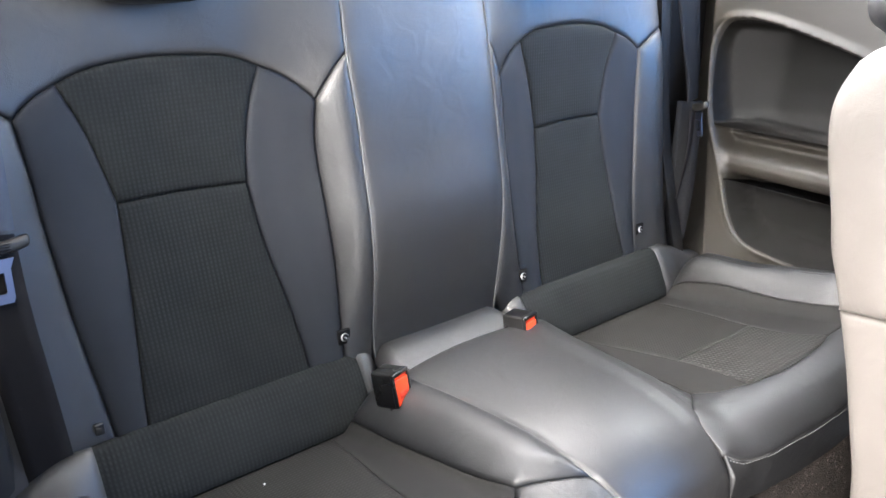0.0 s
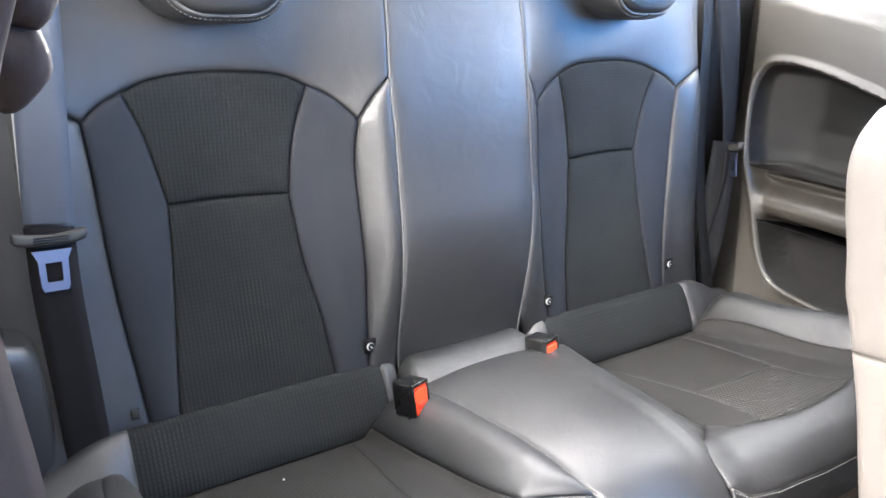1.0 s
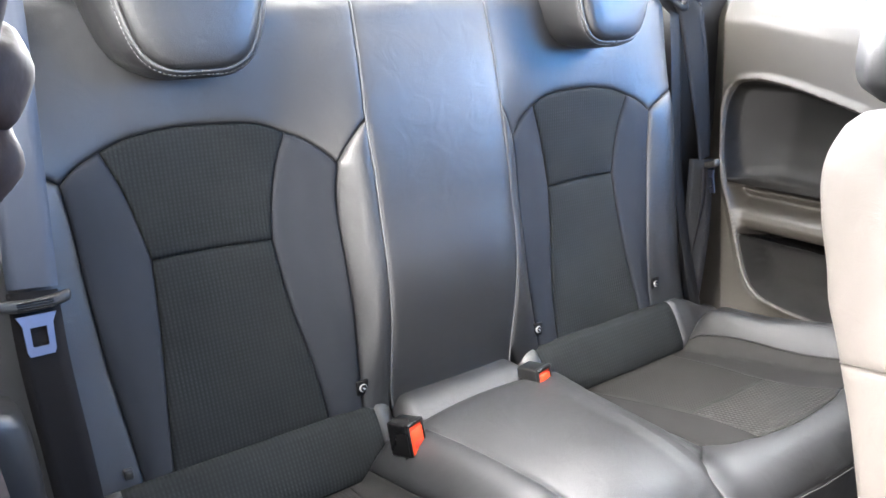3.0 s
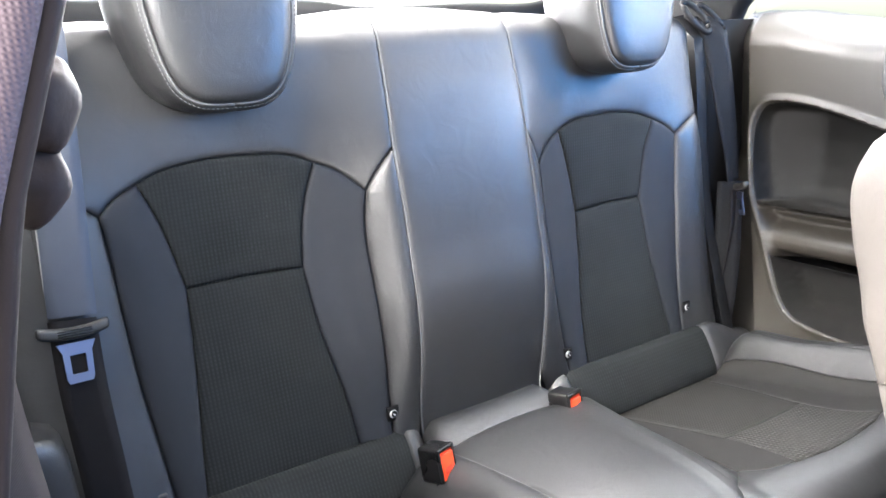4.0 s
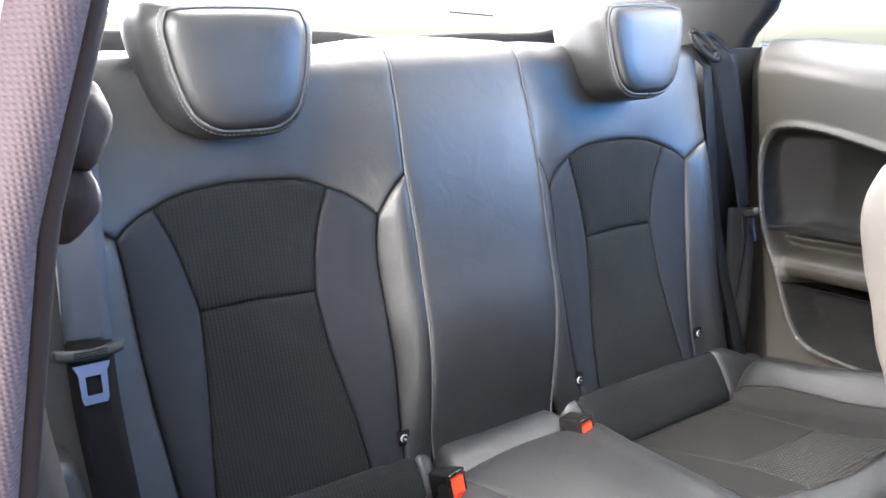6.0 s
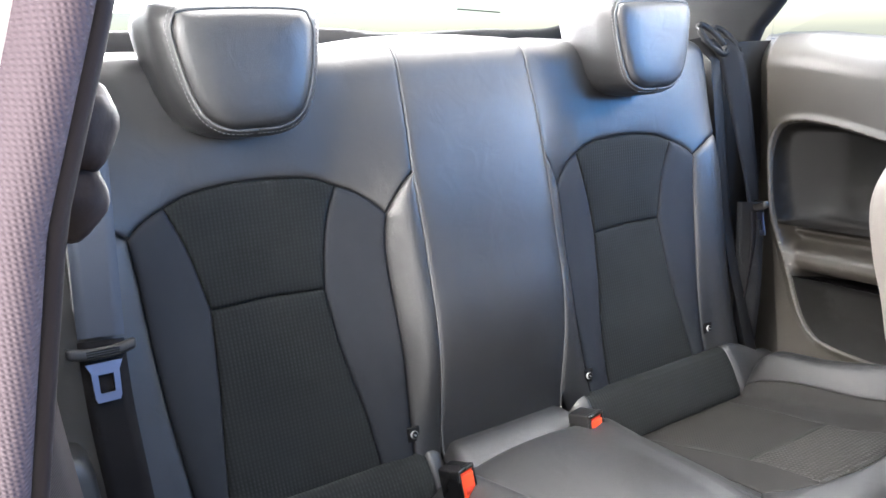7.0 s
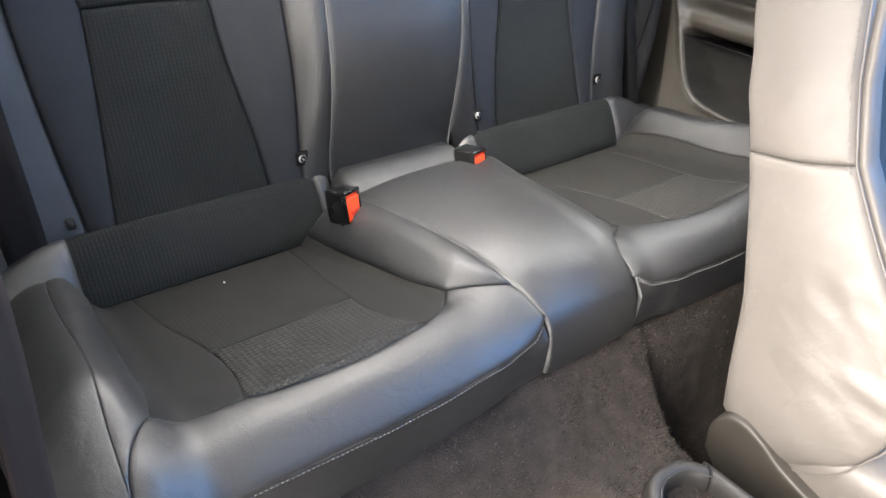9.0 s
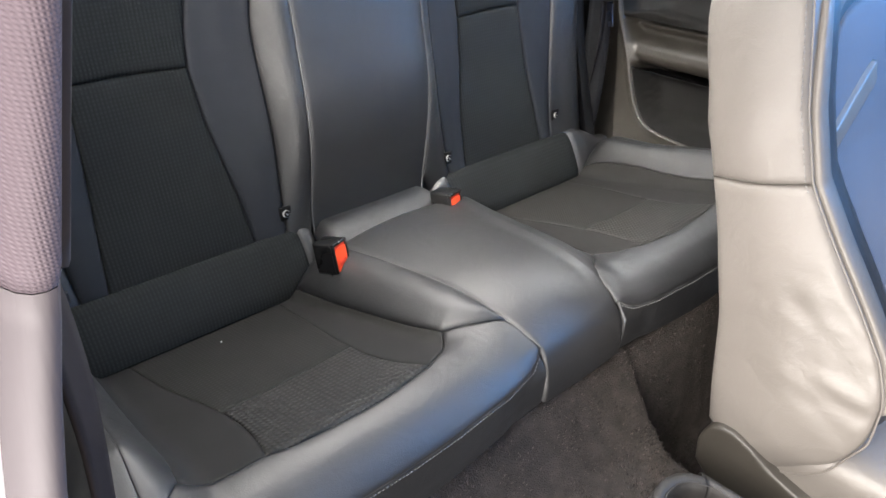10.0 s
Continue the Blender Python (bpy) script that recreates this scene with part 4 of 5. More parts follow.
def seat_side(side, y, z, h):
    yr, yf = seat_rear(z), seat_front(z)
    f = np.clip((y - yf) / (yr - yf), 0, 1)
    w = 0.0065 * noise.noise(Vector((y * 30 + z * 9, z * 11, 3.1))) * float(smooth01(0.68, 0.56, z) * smooth01(0.49, 0.53, z))
    w += 0.006 * noise.noise(Vector((y * 14 + z * 16, z * 42 - y * 20, 7.7))) * float(smooth01(0.50, 0.44, z) * smooth01(0.20, 0.30, z)) * (1 - f)
    return (XS - 0.004 - 0.010 * math.sin(math.pi * f) - h - w, y, z)


# side panels, piping, bolster and cushion below take the sunlit pale leather colour
REAR = [(seat_rear(z) - 0.002, z) for z in np.linspace(0.75, 0.50, 9)]
FRONT = [(seat_front(z) + 0.004, z) for z in np.linspace(0.536, 0.75, 8)]
patch("side_panel_upper", outline(REAR, [(seat_rear(0.50), 0.50), (-0.535, 0.518), (seat_front(0.536) + 0.004, 0.536)], FRONT, [FRONT[-1], (-0.49, 0.768), (-0.45, 0.766), REAR[0]]), lambda s, u, v, h: seat_side(s, u, v, h), LEATHER_SUNLIT, fseat, "leather side of the backrest, sunlight put into its pale colour", roll=0.016, sink=0.014, depth=0.02, puff=0.006)
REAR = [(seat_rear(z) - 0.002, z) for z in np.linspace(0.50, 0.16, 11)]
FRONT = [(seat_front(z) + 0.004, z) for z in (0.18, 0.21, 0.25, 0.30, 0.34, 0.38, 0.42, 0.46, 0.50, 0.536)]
patch("side_panel_lower", outline(REAR, [REAR[-1], (-0.62, 0.145), (-0.672, 0.15), FRONT[0]], FRONT, [FRONT[-1], (-0.535, 0.518), REAR[0]]), lambda s, u, v, h: seat_side(s, u, v, h), LEATHER_SUNLIT, fseat, "leather side of the backrest, sunlight put into its pale colour", roll=0.016, sink=0.012, depth=0.02, puff=0.006)
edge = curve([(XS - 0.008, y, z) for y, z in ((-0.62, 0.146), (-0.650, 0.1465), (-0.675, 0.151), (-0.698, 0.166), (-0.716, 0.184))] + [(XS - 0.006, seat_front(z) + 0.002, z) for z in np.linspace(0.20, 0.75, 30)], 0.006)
tube("piping", edge, 0.0013, LEATHER_SUNLIT, fseat, "leather piping down the front edge")
stitches("stitching", [(XS - 0.012, seat_front(z) + 0.008, z) for z in np.linspace(0.53, 0.75, 30)], fseat, r=0.0006, length=0.0036, gap=0.0022)


def seat_face(side, x, z, h):
    return (x, seat_front(z) + 0.035 - 0.012 - h, z)


patch("front_insert", outline([(0.25, 0.30), (0.545, 0.30)], [(0.545, 0.30), (0.55, 0.60)], [(0.55, 0.60), (0.50, 0.68), (0.40, 0.70), (0.30, 0.68), (0.245, 0.60)], [(0.245, 0.60), (0.25, 0.30)]), seat_face, FRONT_CLOTH, fseat, "dark ribbed cloth insert")
def seat_edge(side, x, z, h):
    f = float(np.clip((x - 0.18) / 0.06, 0, 1))
    return (x - 0.3 * h * (1 - f), seat_front(z) - 0.004 + 0.024 * f ** 2 - h, z)


patch("front_bolster", outline([(0.174, 0.30), (0.240, 0.30)], [(0.240, 0.30), (0.236, 0.45), (0.232, 0.58), (0.245, 0.64), (0.30, 0.705), (0.40, 0.725)], [(0.40, 0.725), (0.39, 0.757), (0.25, 0.757), (0.19, 0.74)], [(0.19, 0.74), (0.174, 0.60), (0.174, 0.30)]), seat_edge, LEATHER_SUNLIT, fseat, "rounded leather front bolster", roll=0.012, sink=0.010, puff=0.006)
patch("insert_band", outline([(0.236, 0.535), (0.40, 0.60)], [(0.40, 0.60), (0.40, 0.625)], [(0.40, 0.625), (0.236, 0.555)], [(0.236, 0.555), (0.236, 0.535)]), lambda s, u, v, h: (u, seat_front(v) + 0.016 - h, v), LEATHER_SUNLIT, fseat, "pale leather band across the insert", roll=0.004, sink=0.003)
# headrest of the front seat
hr = []
for y, w, a, b in ((-0.395, 0.09, 0.80, 0.90), (-0.385, 0.115, 0.785, 0.925), (-0.41, 0.13, 0.775, 0.94), (-0.45, 0.13, 0.775, 0.945), (-0.475, 0.115, 0.79, 0.935), (-0.485, 0.09, 0.81, 0.915)):
    r = []
    for k in range(32):
        c, s_ = math.cos(2 * math.pi * k / 32), math.sin(2 * math.pi * k / 32)
        r.append((0.372 + w * math.copysign(abs(c) ** 0.6, c), y, (a + b) / 2 - 0.022 + (b - a) / 2 * math.copysign(abs(s_) ** 0.6, s_)))
    hr.append(r)
fh = thing("front_headrest", "dark leather headrest on top of the front seat", "headrest", at=(0.372, -0.44, 0.77))
sheet("pad", hr, LEATHER, fh, closed=True, flip=True)
for k in (-0.05, 0.05):
    tube("post", [(0.372 + k, -0.45, 0.73), (0.372 + k, -0.44, 0.80)], 0.006, CHROME, fh, sides=10)
# cushion and hinge cover
rows = []
for y in np.linspace(-0.66, -1.12, 14):
    r = []
    f = (y + 0.66) / -0.46
    top = 0.215 + 0.05 * f - 0.05 * max(0, f - 0.85) * 6 * max(0, f - 0.85)
    for k in range(40):
        c, s_ = math.cos(2 * math.pi * k / 40), math.sin(2 * math.pi * k / 40)
        r.append((0.40 + 0.235 * math.copysign(abs(c) ** 0.35, c), y, (top + 0.09) / 2 + (top - 0.09) / 2 * math.copysign(abs(s_) ** 0.4, s_)))
    rows.append(r)
sheet("seat_cushion", rows, LEATHER_SUNLIT, fseat, "leather seat cushion", closed=True)
COVER = outline([(-0.571, 0.100), (-0.567, 0.140), (-0.580, 0.168), (-0.606, 0.178), (-0.636, 0.170), (-0.675, 0.152), (-0.74, 0.138), (-0.84, 0.13)], [(-0.84, 0.13), (-0.84, 0.04)], [(-0.84, 0.04), (-0.66, 0.04), (-0.61, 0.066), (-0.571, 0.100)])
patch("hinge_cover", COVER, lambda s, u, v, h: (0.148 - h, u, v), PLASTIC, fseat, "rounded grey plastic hinge cover", roll=0.008, sink=0.008, depth=0.03)
part("seat_rail", box_bm(0.2, -1.05, 0.02, 0.60, -0.60, 0.10, 0.01), BLACK, fseat)


# ---- side trim of the rear ----
RECESS_Z = [0.30, 0.335, 0.345, 0.430, 0.438, 0.446, 0.462, 0.478, 0.486, 0.494, 0.502, 0.506, 0.514, 0.518, 0.524, 0.56, 0.60, 0.65, 0.70, 0.72]
RECESS_D = [0.05, 0.06, 0.075, 0.078, 0.034, 0.014, 0.005, 0.008, 0.020, 0.040, 0.046, 0.040, 0.032, 0.032, 0.056, 0.078, 0.086, 0.084, 0.074, 0.060]
OVAL = np.array(curve([(0.031, 0.655), (0.020, 0.705), (-0.011, 0.720), (-0.076, 0.718), (-0.193, 0.692), (-0.32, 0.655), (-0.44, 0.60), (-0.50, 0.50), (-0.47, 0.40), (-0.38, 0.33), (-0.227, 0.316), (-0.127, 0.320), (-0.090, 0.334), (-0.068, 0.360), (-0.047, 0.405), (-0.024, 0.465), (0.017, 0.56)], 0.008, closed=True))


def sill_z(y):
    return 0.872 + 0.13 * min(0, y)


def trim_grid(ys, qs):
    """Points of the side trim, bottom row first."""
    Yg, Q = np.meshgrid(ys, qs)
    sill = 0.872 + 0.13 * np.minimum(0, Yg)
    Zg = 0.10 + Q * (sill - 0.10)
    P = np.stack([Yg.ravel(), Zg.ravel()], 1)
    d = to_line(P, OVAL).reshape(Yg.shape)
    inn = inside(P, OVAL).reshape(Yg.shape)
    x = 0.645 + 0.03 * smooth01(0.55, 0.86, Zg) * (0.3 + 0.7 * smooth01(0.0, -0.3, Yg))
    crease = -0.027 + (Zg - 0.284) * 0.16
    x = x + (0.6 + 0.45 * smooth01(0.50, 0.62, Zg)) * np.maximum(0, Yg - crease)
    level = Zg - 0.05 * np.maximum(0, -0.05 - Yg)
    deep = sum(np.interp(level + e, RECESS_Z, RECESS_D) * w for e, w in ((-0.004, 0.15), (-0.002, 0.2), (0, 0.3), (0.002, 0.2), (0.004, 0.15)))
    bowl = np.where(Zg > 0.520, 0.45 + 0.55 * smooth01(0.0, 0.11, 0.03 - Yg), 1.0)
    x = x + np.where(inn, deep * bowl * smooth01(0.0, 0.017, d), -0.005 * smooth01(0.016, 0.0, d))
    over = np.maximum(0, Zg - sill + 0.06)
    x = x + over ** 2 * 13
    return x, Yg, Zg


for sd, nm in ((1, "wall_far"), (-1, "wall_near")):
    t = thing("side_trim", "moulded dark plastic rear side trim with armrest recess and pocket", "trim panel", "side trims", at=(sd * 0.66, -0.2, 0.3))
    n = 240 if sd > 0 else 60
    gx, gy, gz = trim_grid(np.linspace(-0.56 if sd > 0 else -0.60, 0.16, n), np.linspace(0, 1, n + 60))
    rows = [[(sd * a, b, c) for a, b, c in zip(*r)] for r in zip(gx, gy, gz)]
    rows.append([(p[0] + sd * 0.06, p[1], p[2] + 0.004) for p in rows[-1]])
    sheet("panel", rows, PLASTIC, t, flip=sd > 0)
    if sd > 0:
        def bowl_skin(side, y, z, h):
            x = trim_grid(np.array([y]), np.array([(z - 0.10) / (sill_z(y) - 0.10)]))[0][0, 0]
            return (side * (x - 0.003 - h), y, z)
        # skin over the hollow: same plastic, its shade put into a darker colour
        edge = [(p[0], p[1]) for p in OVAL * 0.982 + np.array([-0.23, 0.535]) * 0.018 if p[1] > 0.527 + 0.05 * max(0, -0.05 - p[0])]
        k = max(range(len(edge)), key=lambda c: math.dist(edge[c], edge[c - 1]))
        patch("bowl_shade", edge[k:] + edge[:k], bowl_skin, BOWL_SHADE, t, "dark skin painting the shade in the hollow above the armrest", roll=0.004, sink=0.003, depth=0.004, step=0.007, side=sd)
        edge = [(p[0], p[1]) for p in OVAL * 0.988 + np.array([-0.23, 0.50]) * 0.012 if p[1] < 0.436 + 0.05 * max(0, -0.05 - p[0])]
        k = max(range(len(edge)), key=lambda c: math.dist(edge[c], edge[c - 1]))
        patch("pocket_liner", edge[k:] + edge[:k], bowl_skin, POCKET, t, "black lining of the storage pocket", roll=0.004, sink=0.001, depth=0.003, step=0.007, side=sd)
    # added black plate: paints the dark of the gap between backrest and trim
    part("backing", box_bm(min(sd * 0.592, sd * 0.79), 0.105, 0.1, max(sd * 0.592, sd * 0.79), 0.115, 0.862, 0.002), BLACK, t, "black plate added to darken the gap behind the belt")
    part("outer_skin", box_bm(sd * 0.80 - 0.01, -0.56, 0.05, sd * 0.80 + 0.01, 0.5, 0.84, 0.004), WHITE, t, "white painted body side")

# ---- shell of the car ----

def setting(name, ob, label, category):
    return tagged(ob, label, category, kind="structure")


# carpeted floor with its tunnel
def floor_z(x, y):
    top = float(np.interp(-y, [0.40, 0.455, 0.485, 0.515, 0.56, 0.75, 2.0], [0.264, 0.250, 0.212, 0.178, 0.160, 0.15, 0.15]))
    side = abs(x)
    half = 0.062 + 0.028 * float(smooth01(-0.58, -0.50, y))
    w = 1 - float(smooth01(half, half + (0.028 if x > 0 else 0.065), side))
    step = 0.04 + 0.205 * float(smooth01(-0.53, -0.452, y) if x > 0 else smooth01(-0.62, -0.45, y))
    return step + (top - step) * w + 0.0012 * math.sin(x * 91 + y * 37) * math.sin(y * 83 - x * 29)


xs, ys = np.linspace(-0.64, 0.64, 190), np.concatenate([np.linspace(-2.2, -0.9, 14), np.linspace(-0.88, -0.36, 60)])
flo = sheet("floor", [[(x, y, floor_z(x, y)) for x in xs] for y in ys], CARPET)
setting("floor", flo, "dark grey carpet over floor and tunnel", "floor")

rng = random.Random(7)
verts, faces = [], []
for k in range(90000):
    x, y = rng.uniform(-0.42, 0.42), rng.uniform(-0.80, -0.455)
    if noise.noise(Vector((x * 46, y * 46, 2.2))) + rng.uniform(-0.6, 0.6) < 0.0:
        continue
    p = Vector((x, y, floor_z(x, y) - 0.0005))
    c = noise.noise(Vector((x * 14, y * 14, 0))) * 3
    d = Vector((math.cos(c) * 0.5 + rng.uniform(-0.6, 0.6), math.sin(c) * 0.5 + rng.uniform(-0.6, 0.6), rng.uniform(0.4, 1.0))) * rng.uniform(0.002, 0.0045)
    a = rng.uniform(0, 6.28)
    w = Vector((math.cos(a), math.sin(a), 0)) * rng.uniform(0.0003, 0.0008)
    m = len(verts)
    verts += [p - w, p + w, p + d]
    faces.append([m, m + 1, m + 2])
tagged(mesh_object("pile", verts, faces, PILE, flo, "fuzzy brushed carpet pile"), kind="stuff")
heel = sheet("heel_panel", [[(x, -0.446 + 0.02 * q, 0.250 - 0.16 * q) for x in np.linspace(-0.60, 0.60, 60)] for q in np.linspace(0, 1, 8)], CARPET, flip=True)
setting("heel_panel", heel, "carpeted step under the bench", "floor")
cons = thing("centre_console", "rear end of a dark plastic centre console with an open tray", "console", at=(-0.005, -0.75, 0.16))
RIM = outline([(-0.062, -1.1), (-0.062, -0.66), (-0.052, -0.615), (-0.025, -0.592), (0.0, -0.588), (0.025, -0.592), (0.047, -0.615), (0.055, -0.66), (0.055, -1.1)], [(0.055, -1.1), (-0.062, -1.1)], step=0.01)
rows = []
cxm, cym = -0.003, -0.80
for k, z in ((1.0, 0.10), (1.0, 0.165), (0.985, 0.178), (0.95, 0.183), (0.86, 0.183), (0.80, 0.178), (0.78, 0.165), (0.75, 0.12)):
    rows.append([(cxm + (p[0] - cxm) * k, cym + (p[1] - cym) * (0.5 + 0.5 * k if k < 0.97 else k), z + 0.01 * float(smooth01(-0.6, -0.8, p[1]))) for p in RIM])
sheet("rim", rows, PLASTIC_DARK, cons, "smooth plastic rim", closed=True, flip=True)
tube("trim_strip", [(cxm + (p[0] - cxm) * 0.82, cym + (p[1] - cym) * 0.91, 0.181) for p in curve([(-0.062, -0.95), (-0.062, -0.66), (-0.052, -0.615), (-0.025, -0.592), (0.0, -0.588), (0.025, -0.592), (0.047, -0.615), (0.055, -0.66), (0.055, -0.95)], 0.01)], 0.0012, PLASTIC_DARK, cons, "thin dark trim strip")

# roof, pillars, rear end
verts, faces = [], []
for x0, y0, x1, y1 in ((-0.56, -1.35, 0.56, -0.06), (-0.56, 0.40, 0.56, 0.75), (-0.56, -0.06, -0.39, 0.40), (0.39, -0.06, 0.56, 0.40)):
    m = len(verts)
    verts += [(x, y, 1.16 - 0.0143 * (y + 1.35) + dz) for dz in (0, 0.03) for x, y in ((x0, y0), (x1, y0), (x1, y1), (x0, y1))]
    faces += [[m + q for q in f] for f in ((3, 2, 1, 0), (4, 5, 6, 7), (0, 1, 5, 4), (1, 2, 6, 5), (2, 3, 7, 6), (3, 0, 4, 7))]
setting("ceiling", mesh_object("ceiling", verts, faces, HEADLINER, smooth=False), "pale fabric headliner round an added glass roof panel", "ceiling")
# unseen roof glass, added to go with the fill lamp below it
roof = thing("window_4", "unseen glass panel added in the roof", "window", kind="structure", at=(0, 0.17, 1.18))
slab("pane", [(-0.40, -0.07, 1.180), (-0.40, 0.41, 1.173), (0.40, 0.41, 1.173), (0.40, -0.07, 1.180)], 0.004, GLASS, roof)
for sd in (1, -1):
    setting("trim", slab("trim", [(sd * 0.56, -1.35, 1.16), (sd * 0.56, 0.75, 1.13), (sd * 0.62, 0.75, 1.08), (sd * 0.62, -1.35, 1.10)], 0.03 * sd, HEADLINER), "pale roof rail trim above the windows", "trim")
    # C pillar: dark, behind the side window
    rows = []
    for q in np.linspace(0, 1, 12):
        z = 0.862 + q * 0.24
        y0 = 0.085 - 0.055 * float(smooth01(0.0, 0.35, q)) - 0.04 * q
        xx = 0.655 - 0.06 * q
        rows.append([(sd * (xx + 0.02), y0 + 0.006, z), (sd * xx, y0, z), (sd * (xx - 0.012), y0 + 0.02, z), (sd * (xx - 0.02), 0.20, z), (sd * (xx - 0.05), 0.40 - 0.1 * q, z), (sd * (xx + 0.03), 0.42 - 0.1 * q, z)])
    pil = sheet("trim", rows, BLACK, flip=sd > 0)
    setting("trim", pil, "dark rear pillar trim beside the window", "pillar")
shelf = thing("parcel_shelf", "dark carpeted parcel shelf behind the backrest", "shelf", at=(0, 0.35, 0.86))
part("board", box_bm(-0.56, 0.215, 0.835, 0.56, 0.47, 0.850, 0.006), CARPET, shelf)
LIP = ([-0.56, -0.20, -0.08, 0.0, 0.06, 0.15, 0.30, 0.42, 0.47, 0.52, 0.56], [0.915, 0.913, 0.914, 0.910, 0.901, 0.901, 0.905, 0.902, 0.903, 0.912, 0.915])
rows = []
for x in np.linspace(-0.56, 0.56, 90):
    z = sum(float(np.interp(x + d, *LIP)) for d in (-0.02, -0.01, 0, 0.01, 0.02)) / 5
    rows.append([(x, 0.455, 0.845), (x, 0.458, z - 0.022), (x, 0.464, z - 0.008), (x, 0.474, z - 0.001), (x, 0.484, z - 0.002), (x, 0.492, z - 0.010), (x, 0.494, 0.845)])
sheet("lip", rows, BLACK, shelf, "soft wavy dark edge of the luggage cover", flip=True)
tail = sheet("wall_rear", [[(-0.66, 0.50, 0.0), (0.66, 0.50, 0.0), (0.66, 0.54, 0.0), (-0.66, 0.54, 0.0)], [(-0.66, 0.50, 0.885), (0.66, 0.50, 0.885), (0.66, 0.54, 0.885), (-0.66, 0.54, 0.885)]], BLACK, closed=True)
setting("wall_rear", tail, "dark lower tailgate trim below the rear window", "wall")
win = thing("window_1", "rear window with its wiper", "window", kind="structure", at=(0, 0.5, 0.89))
pane = slab("pane", [(-0.58, 0.515, 0.887), (0.58, 0.515, 0.887), (0.52, 0.42, 1.12), (-0.52, 0.42, 1.12)], 0.004, GLASS, win)
pane.visible_shadow = False
tube("wiper_arm", [(0.253, 0.535, 0.948), (0.388, 0.535, 0.939)], 0.0013, BLACK, win, "thin black rear wiper")
tube("wiper_arm", [(-0.083, 0.535, 0.964), (-0.028, 0.535, 0.963)], 0.0011, BLACK, win)
tube("wiper_pivot", [(0.165, 0.535, 0.964), (0.165, 0.535, 0.948)], 0.0025, BLACK, win)
for sd in (1, -1):
    w = thing("window_2" if sd > 0 else "window_3", "side window above the rear trim", "window", kind="structure", at=(sd * 0.68, -0.2, 0.85))
    pn = slab("pane", [(sd * 0.705, 0.09, 0.865), (sd * 0.705, -0.56, 0.80), (sd * 0.62, -0.56, 1.10), (sd * 0.62, 0.02, 1.09)], 0.004, GLASS, w)
    pn.visible_shadow = False

# near B pillar with its woven cover, close to the lens
pillar = thing("door_pillar", "pillar of the open near door with a woven cover and seal", "pillar", at=(-0.60, -0.60, 0.05))
PX = ([0.05, 0.30, 0.50, 0.628, 0.665, 0.708, 0.750, 0.785, 0.833, 0.879, 1.0, 1.12], [-0.655, -0.638, -0.618, -0.602, -0.5985, -0.591, -0.582, -0.5745, -0.564, -0.5475, -0.506, -0.466])


def pill(z, dx, dy):
    return (float(np.interp(z, *PX)) + dx, -0.62 + dy, z)


for nm, z0, z1, lab in (("upper_cover", 0.7485, 1.12, "mauve grey woven upper cover"), ("lower_cover", 0.05, 0.748, "smooth mauve lower pillar cover")):
    rows = []
    for z in np.linspace(z0, z1, 60):
        e = 0.0016 * max(0.0, 1 - abs(z - 0.7482) / 0.004) ** 2
        rows.append([pill(z, dx, dy + e) for dx, dy in ((-0.030, 0.03), (-0.020, 0.008), (-0.0175, 0.002), (-0.014, -0.002), (-0.010, -0.003), (-0.007, -0.002), (-0.005, 0.002), (-0.0045, 0.008), (-0.005, 0.03), (-0.03, 0.04))])
    sheet(nm, rows, PILLAR if nm == "upper_cover" else PILLAR_LOW, pillar, lab, flip=True, closed=True)
sheet("inner_trim", [[pill(z, -0.05, 0.02), pill(z, -0.010, 0.012), pill(z, -0.002, 0.02), pill(z, 0.002, 0.06), pill(z, -0.05, 0.065)] for z in np.linspace(0.05, 0.745, 30)], RUBBER, pillar, "dark inner pillar trim", closed=True, flip=True)
# added flange; its white stands for overexposed daylight left of the pillar
sheet("outer_flange", [[pill(z, -0.22, 0.012), pill(z, -0.018, 0.012), pill(z, -0.018, 0.05), pill(z, -0.22, 0.05)] for z in np.linspace(0.05, 1.12, 20)], WHITE, pillar, "added body flange, white for the overexposed outside", closed=True, flip=True)
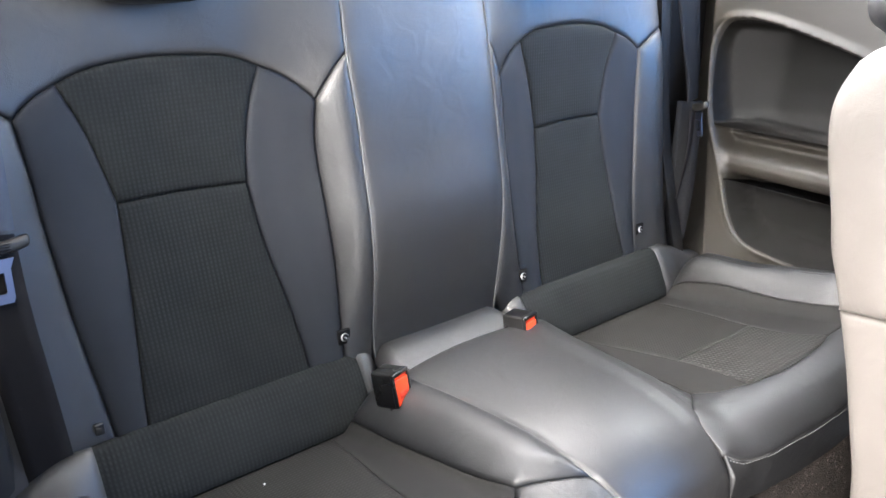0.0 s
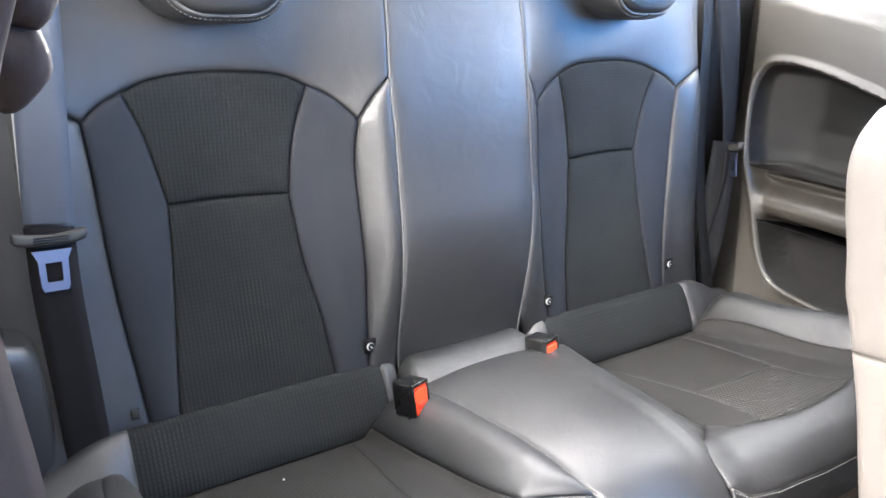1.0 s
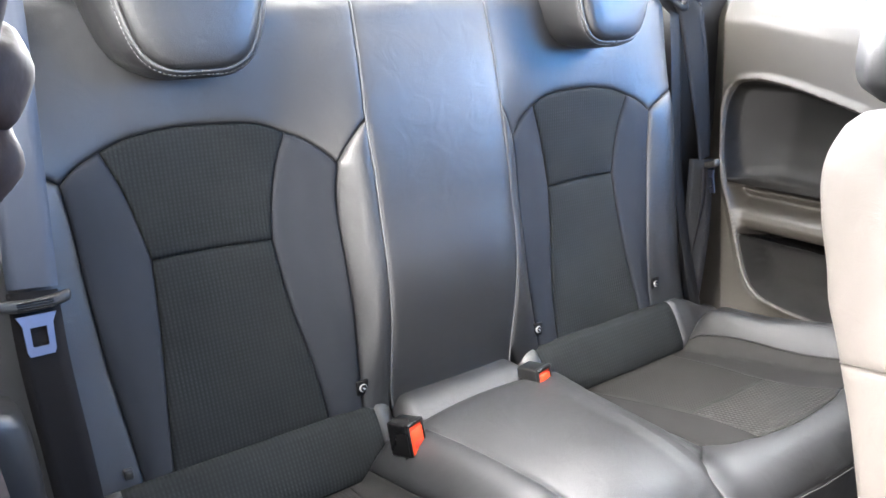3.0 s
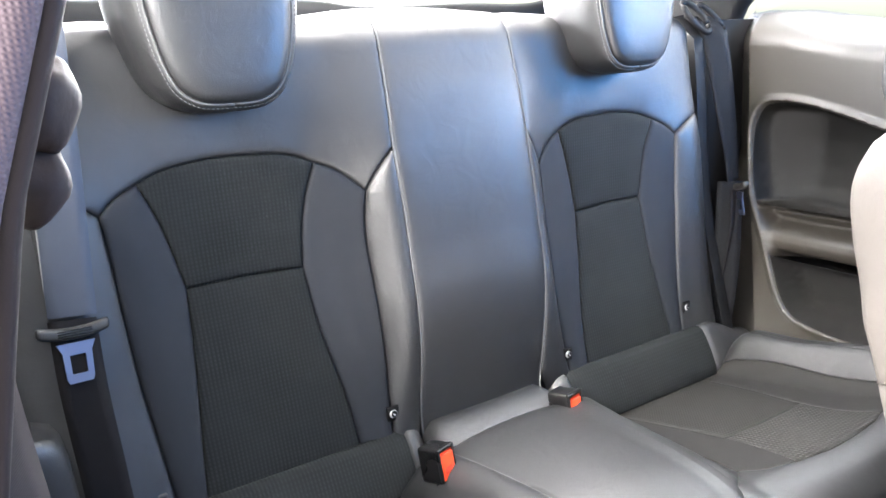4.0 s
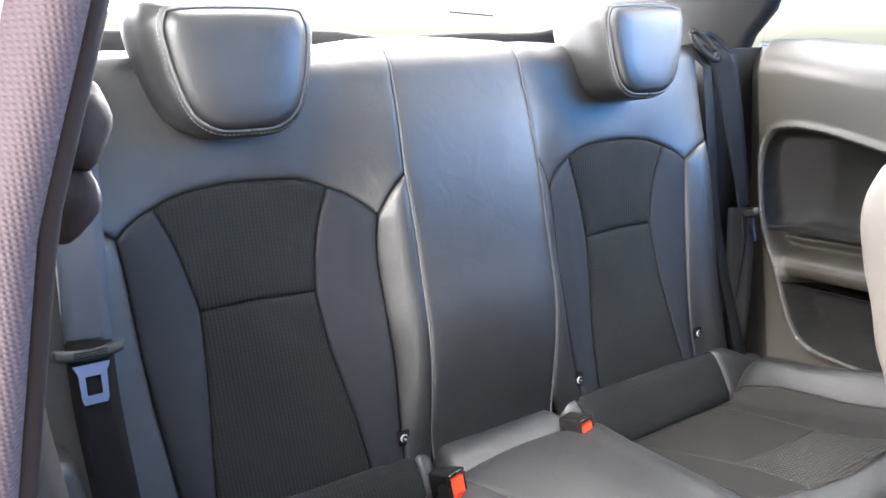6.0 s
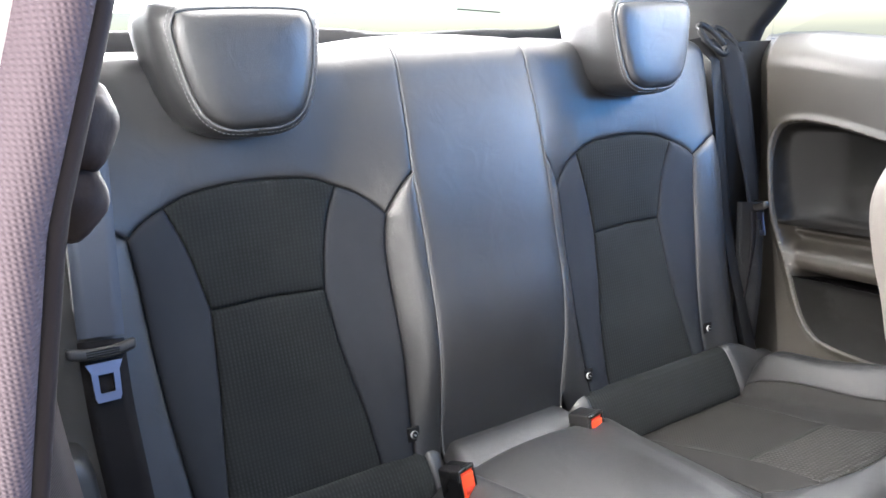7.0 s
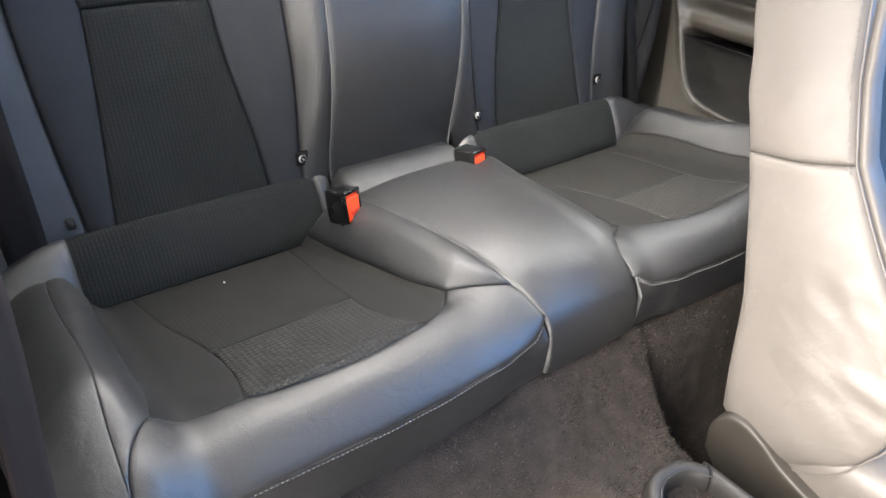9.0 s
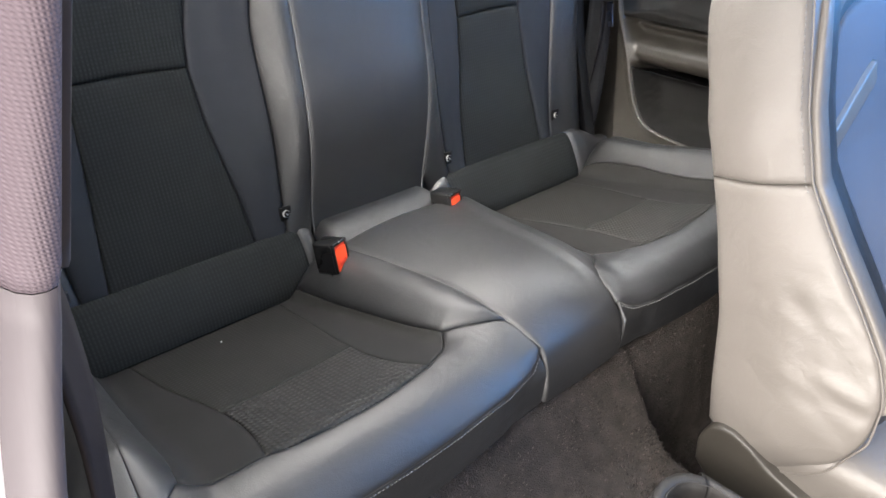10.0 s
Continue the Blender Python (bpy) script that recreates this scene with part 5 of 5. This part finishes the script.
sheet("door_seal", [[pill(z, -0.02, 0.012), pill(z, -0.006, 0.006), pill(z, -0.002, 0.005), pill(z, 0.0, 0.009), pill(z, 0.001, 0.02), pill(z, -0.002, 0.04), pill(z, -0.02, 0.04)] for z in np.linspace(0.75, 1.11, 30)], RUBBER, pillar, "dark rubber door seal", closed=True, flip=True)
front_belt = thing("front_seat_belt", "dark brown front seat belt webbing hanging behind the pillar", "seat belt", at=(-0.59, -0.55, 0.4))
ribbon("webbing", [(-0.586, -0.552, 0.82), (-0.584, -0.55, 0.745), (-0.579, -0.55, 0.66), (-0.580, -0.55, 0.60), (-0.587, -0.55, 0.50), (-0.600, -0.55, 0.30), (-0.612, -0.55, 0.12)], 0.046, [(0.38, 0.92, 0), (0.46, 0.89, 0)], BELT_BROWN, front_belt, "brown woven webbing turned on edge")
# padded belt guide behind the pillar
for cz, cx, rx, rz in ((0.851, -0.553, 0.011, 0.016), (0.829, -0.559, 0.011, 0.014)):
    bm = bmesh.new()
    bmesh.ops.create_uvsphere(bm, u_segments=24, v_segments=14, radius=1)
    for v in bm.verts:
        f = 1 + 0.22 * noise.noise(v.co * 1.3 + Vector((cz * 50, 0, 0)))
        v.co = Vector((cx + v.co.x * rx * f + 0.18 * rz * v.co.z, -0.55 + v.co.y * 0.02 * f, cz + v.co.z * rz * f))
    part("lobe", bm, LOBE, front_belt, "rounded dark padding on the belt guide")
setting("wall_front", slab("wall_front", [(-0.66, -2.1, 0.0), (0.66, -2.1, 0.0), (0.66, -1.95, 0.80), (-0.66, -1.95, 0.80)], 0.03, PLASTIC), "plain dark dashboard front closing the cabin", "wall")
setting("wall_far_door", slab("wall_far_door", [(0.68, -0.58, 0.05), (0.68, -0.58, 0.80), (0.68, -1.9, 0.80), (0.68, -1.9, 0.05)], 0.03, PLASTIC), "plain dark inner side of the far door", "wall")

# ground outside
gnd = mesh_object("ground", [(-60, -60, -0.28), (60, -60, -0.28), (60, 60, -0.28), (-60, 60, -0.28)], [[0, 1, 2, 3]], ASPHALT)
setting("ground", gnd, "pale concrete ground outside the car", "ground")
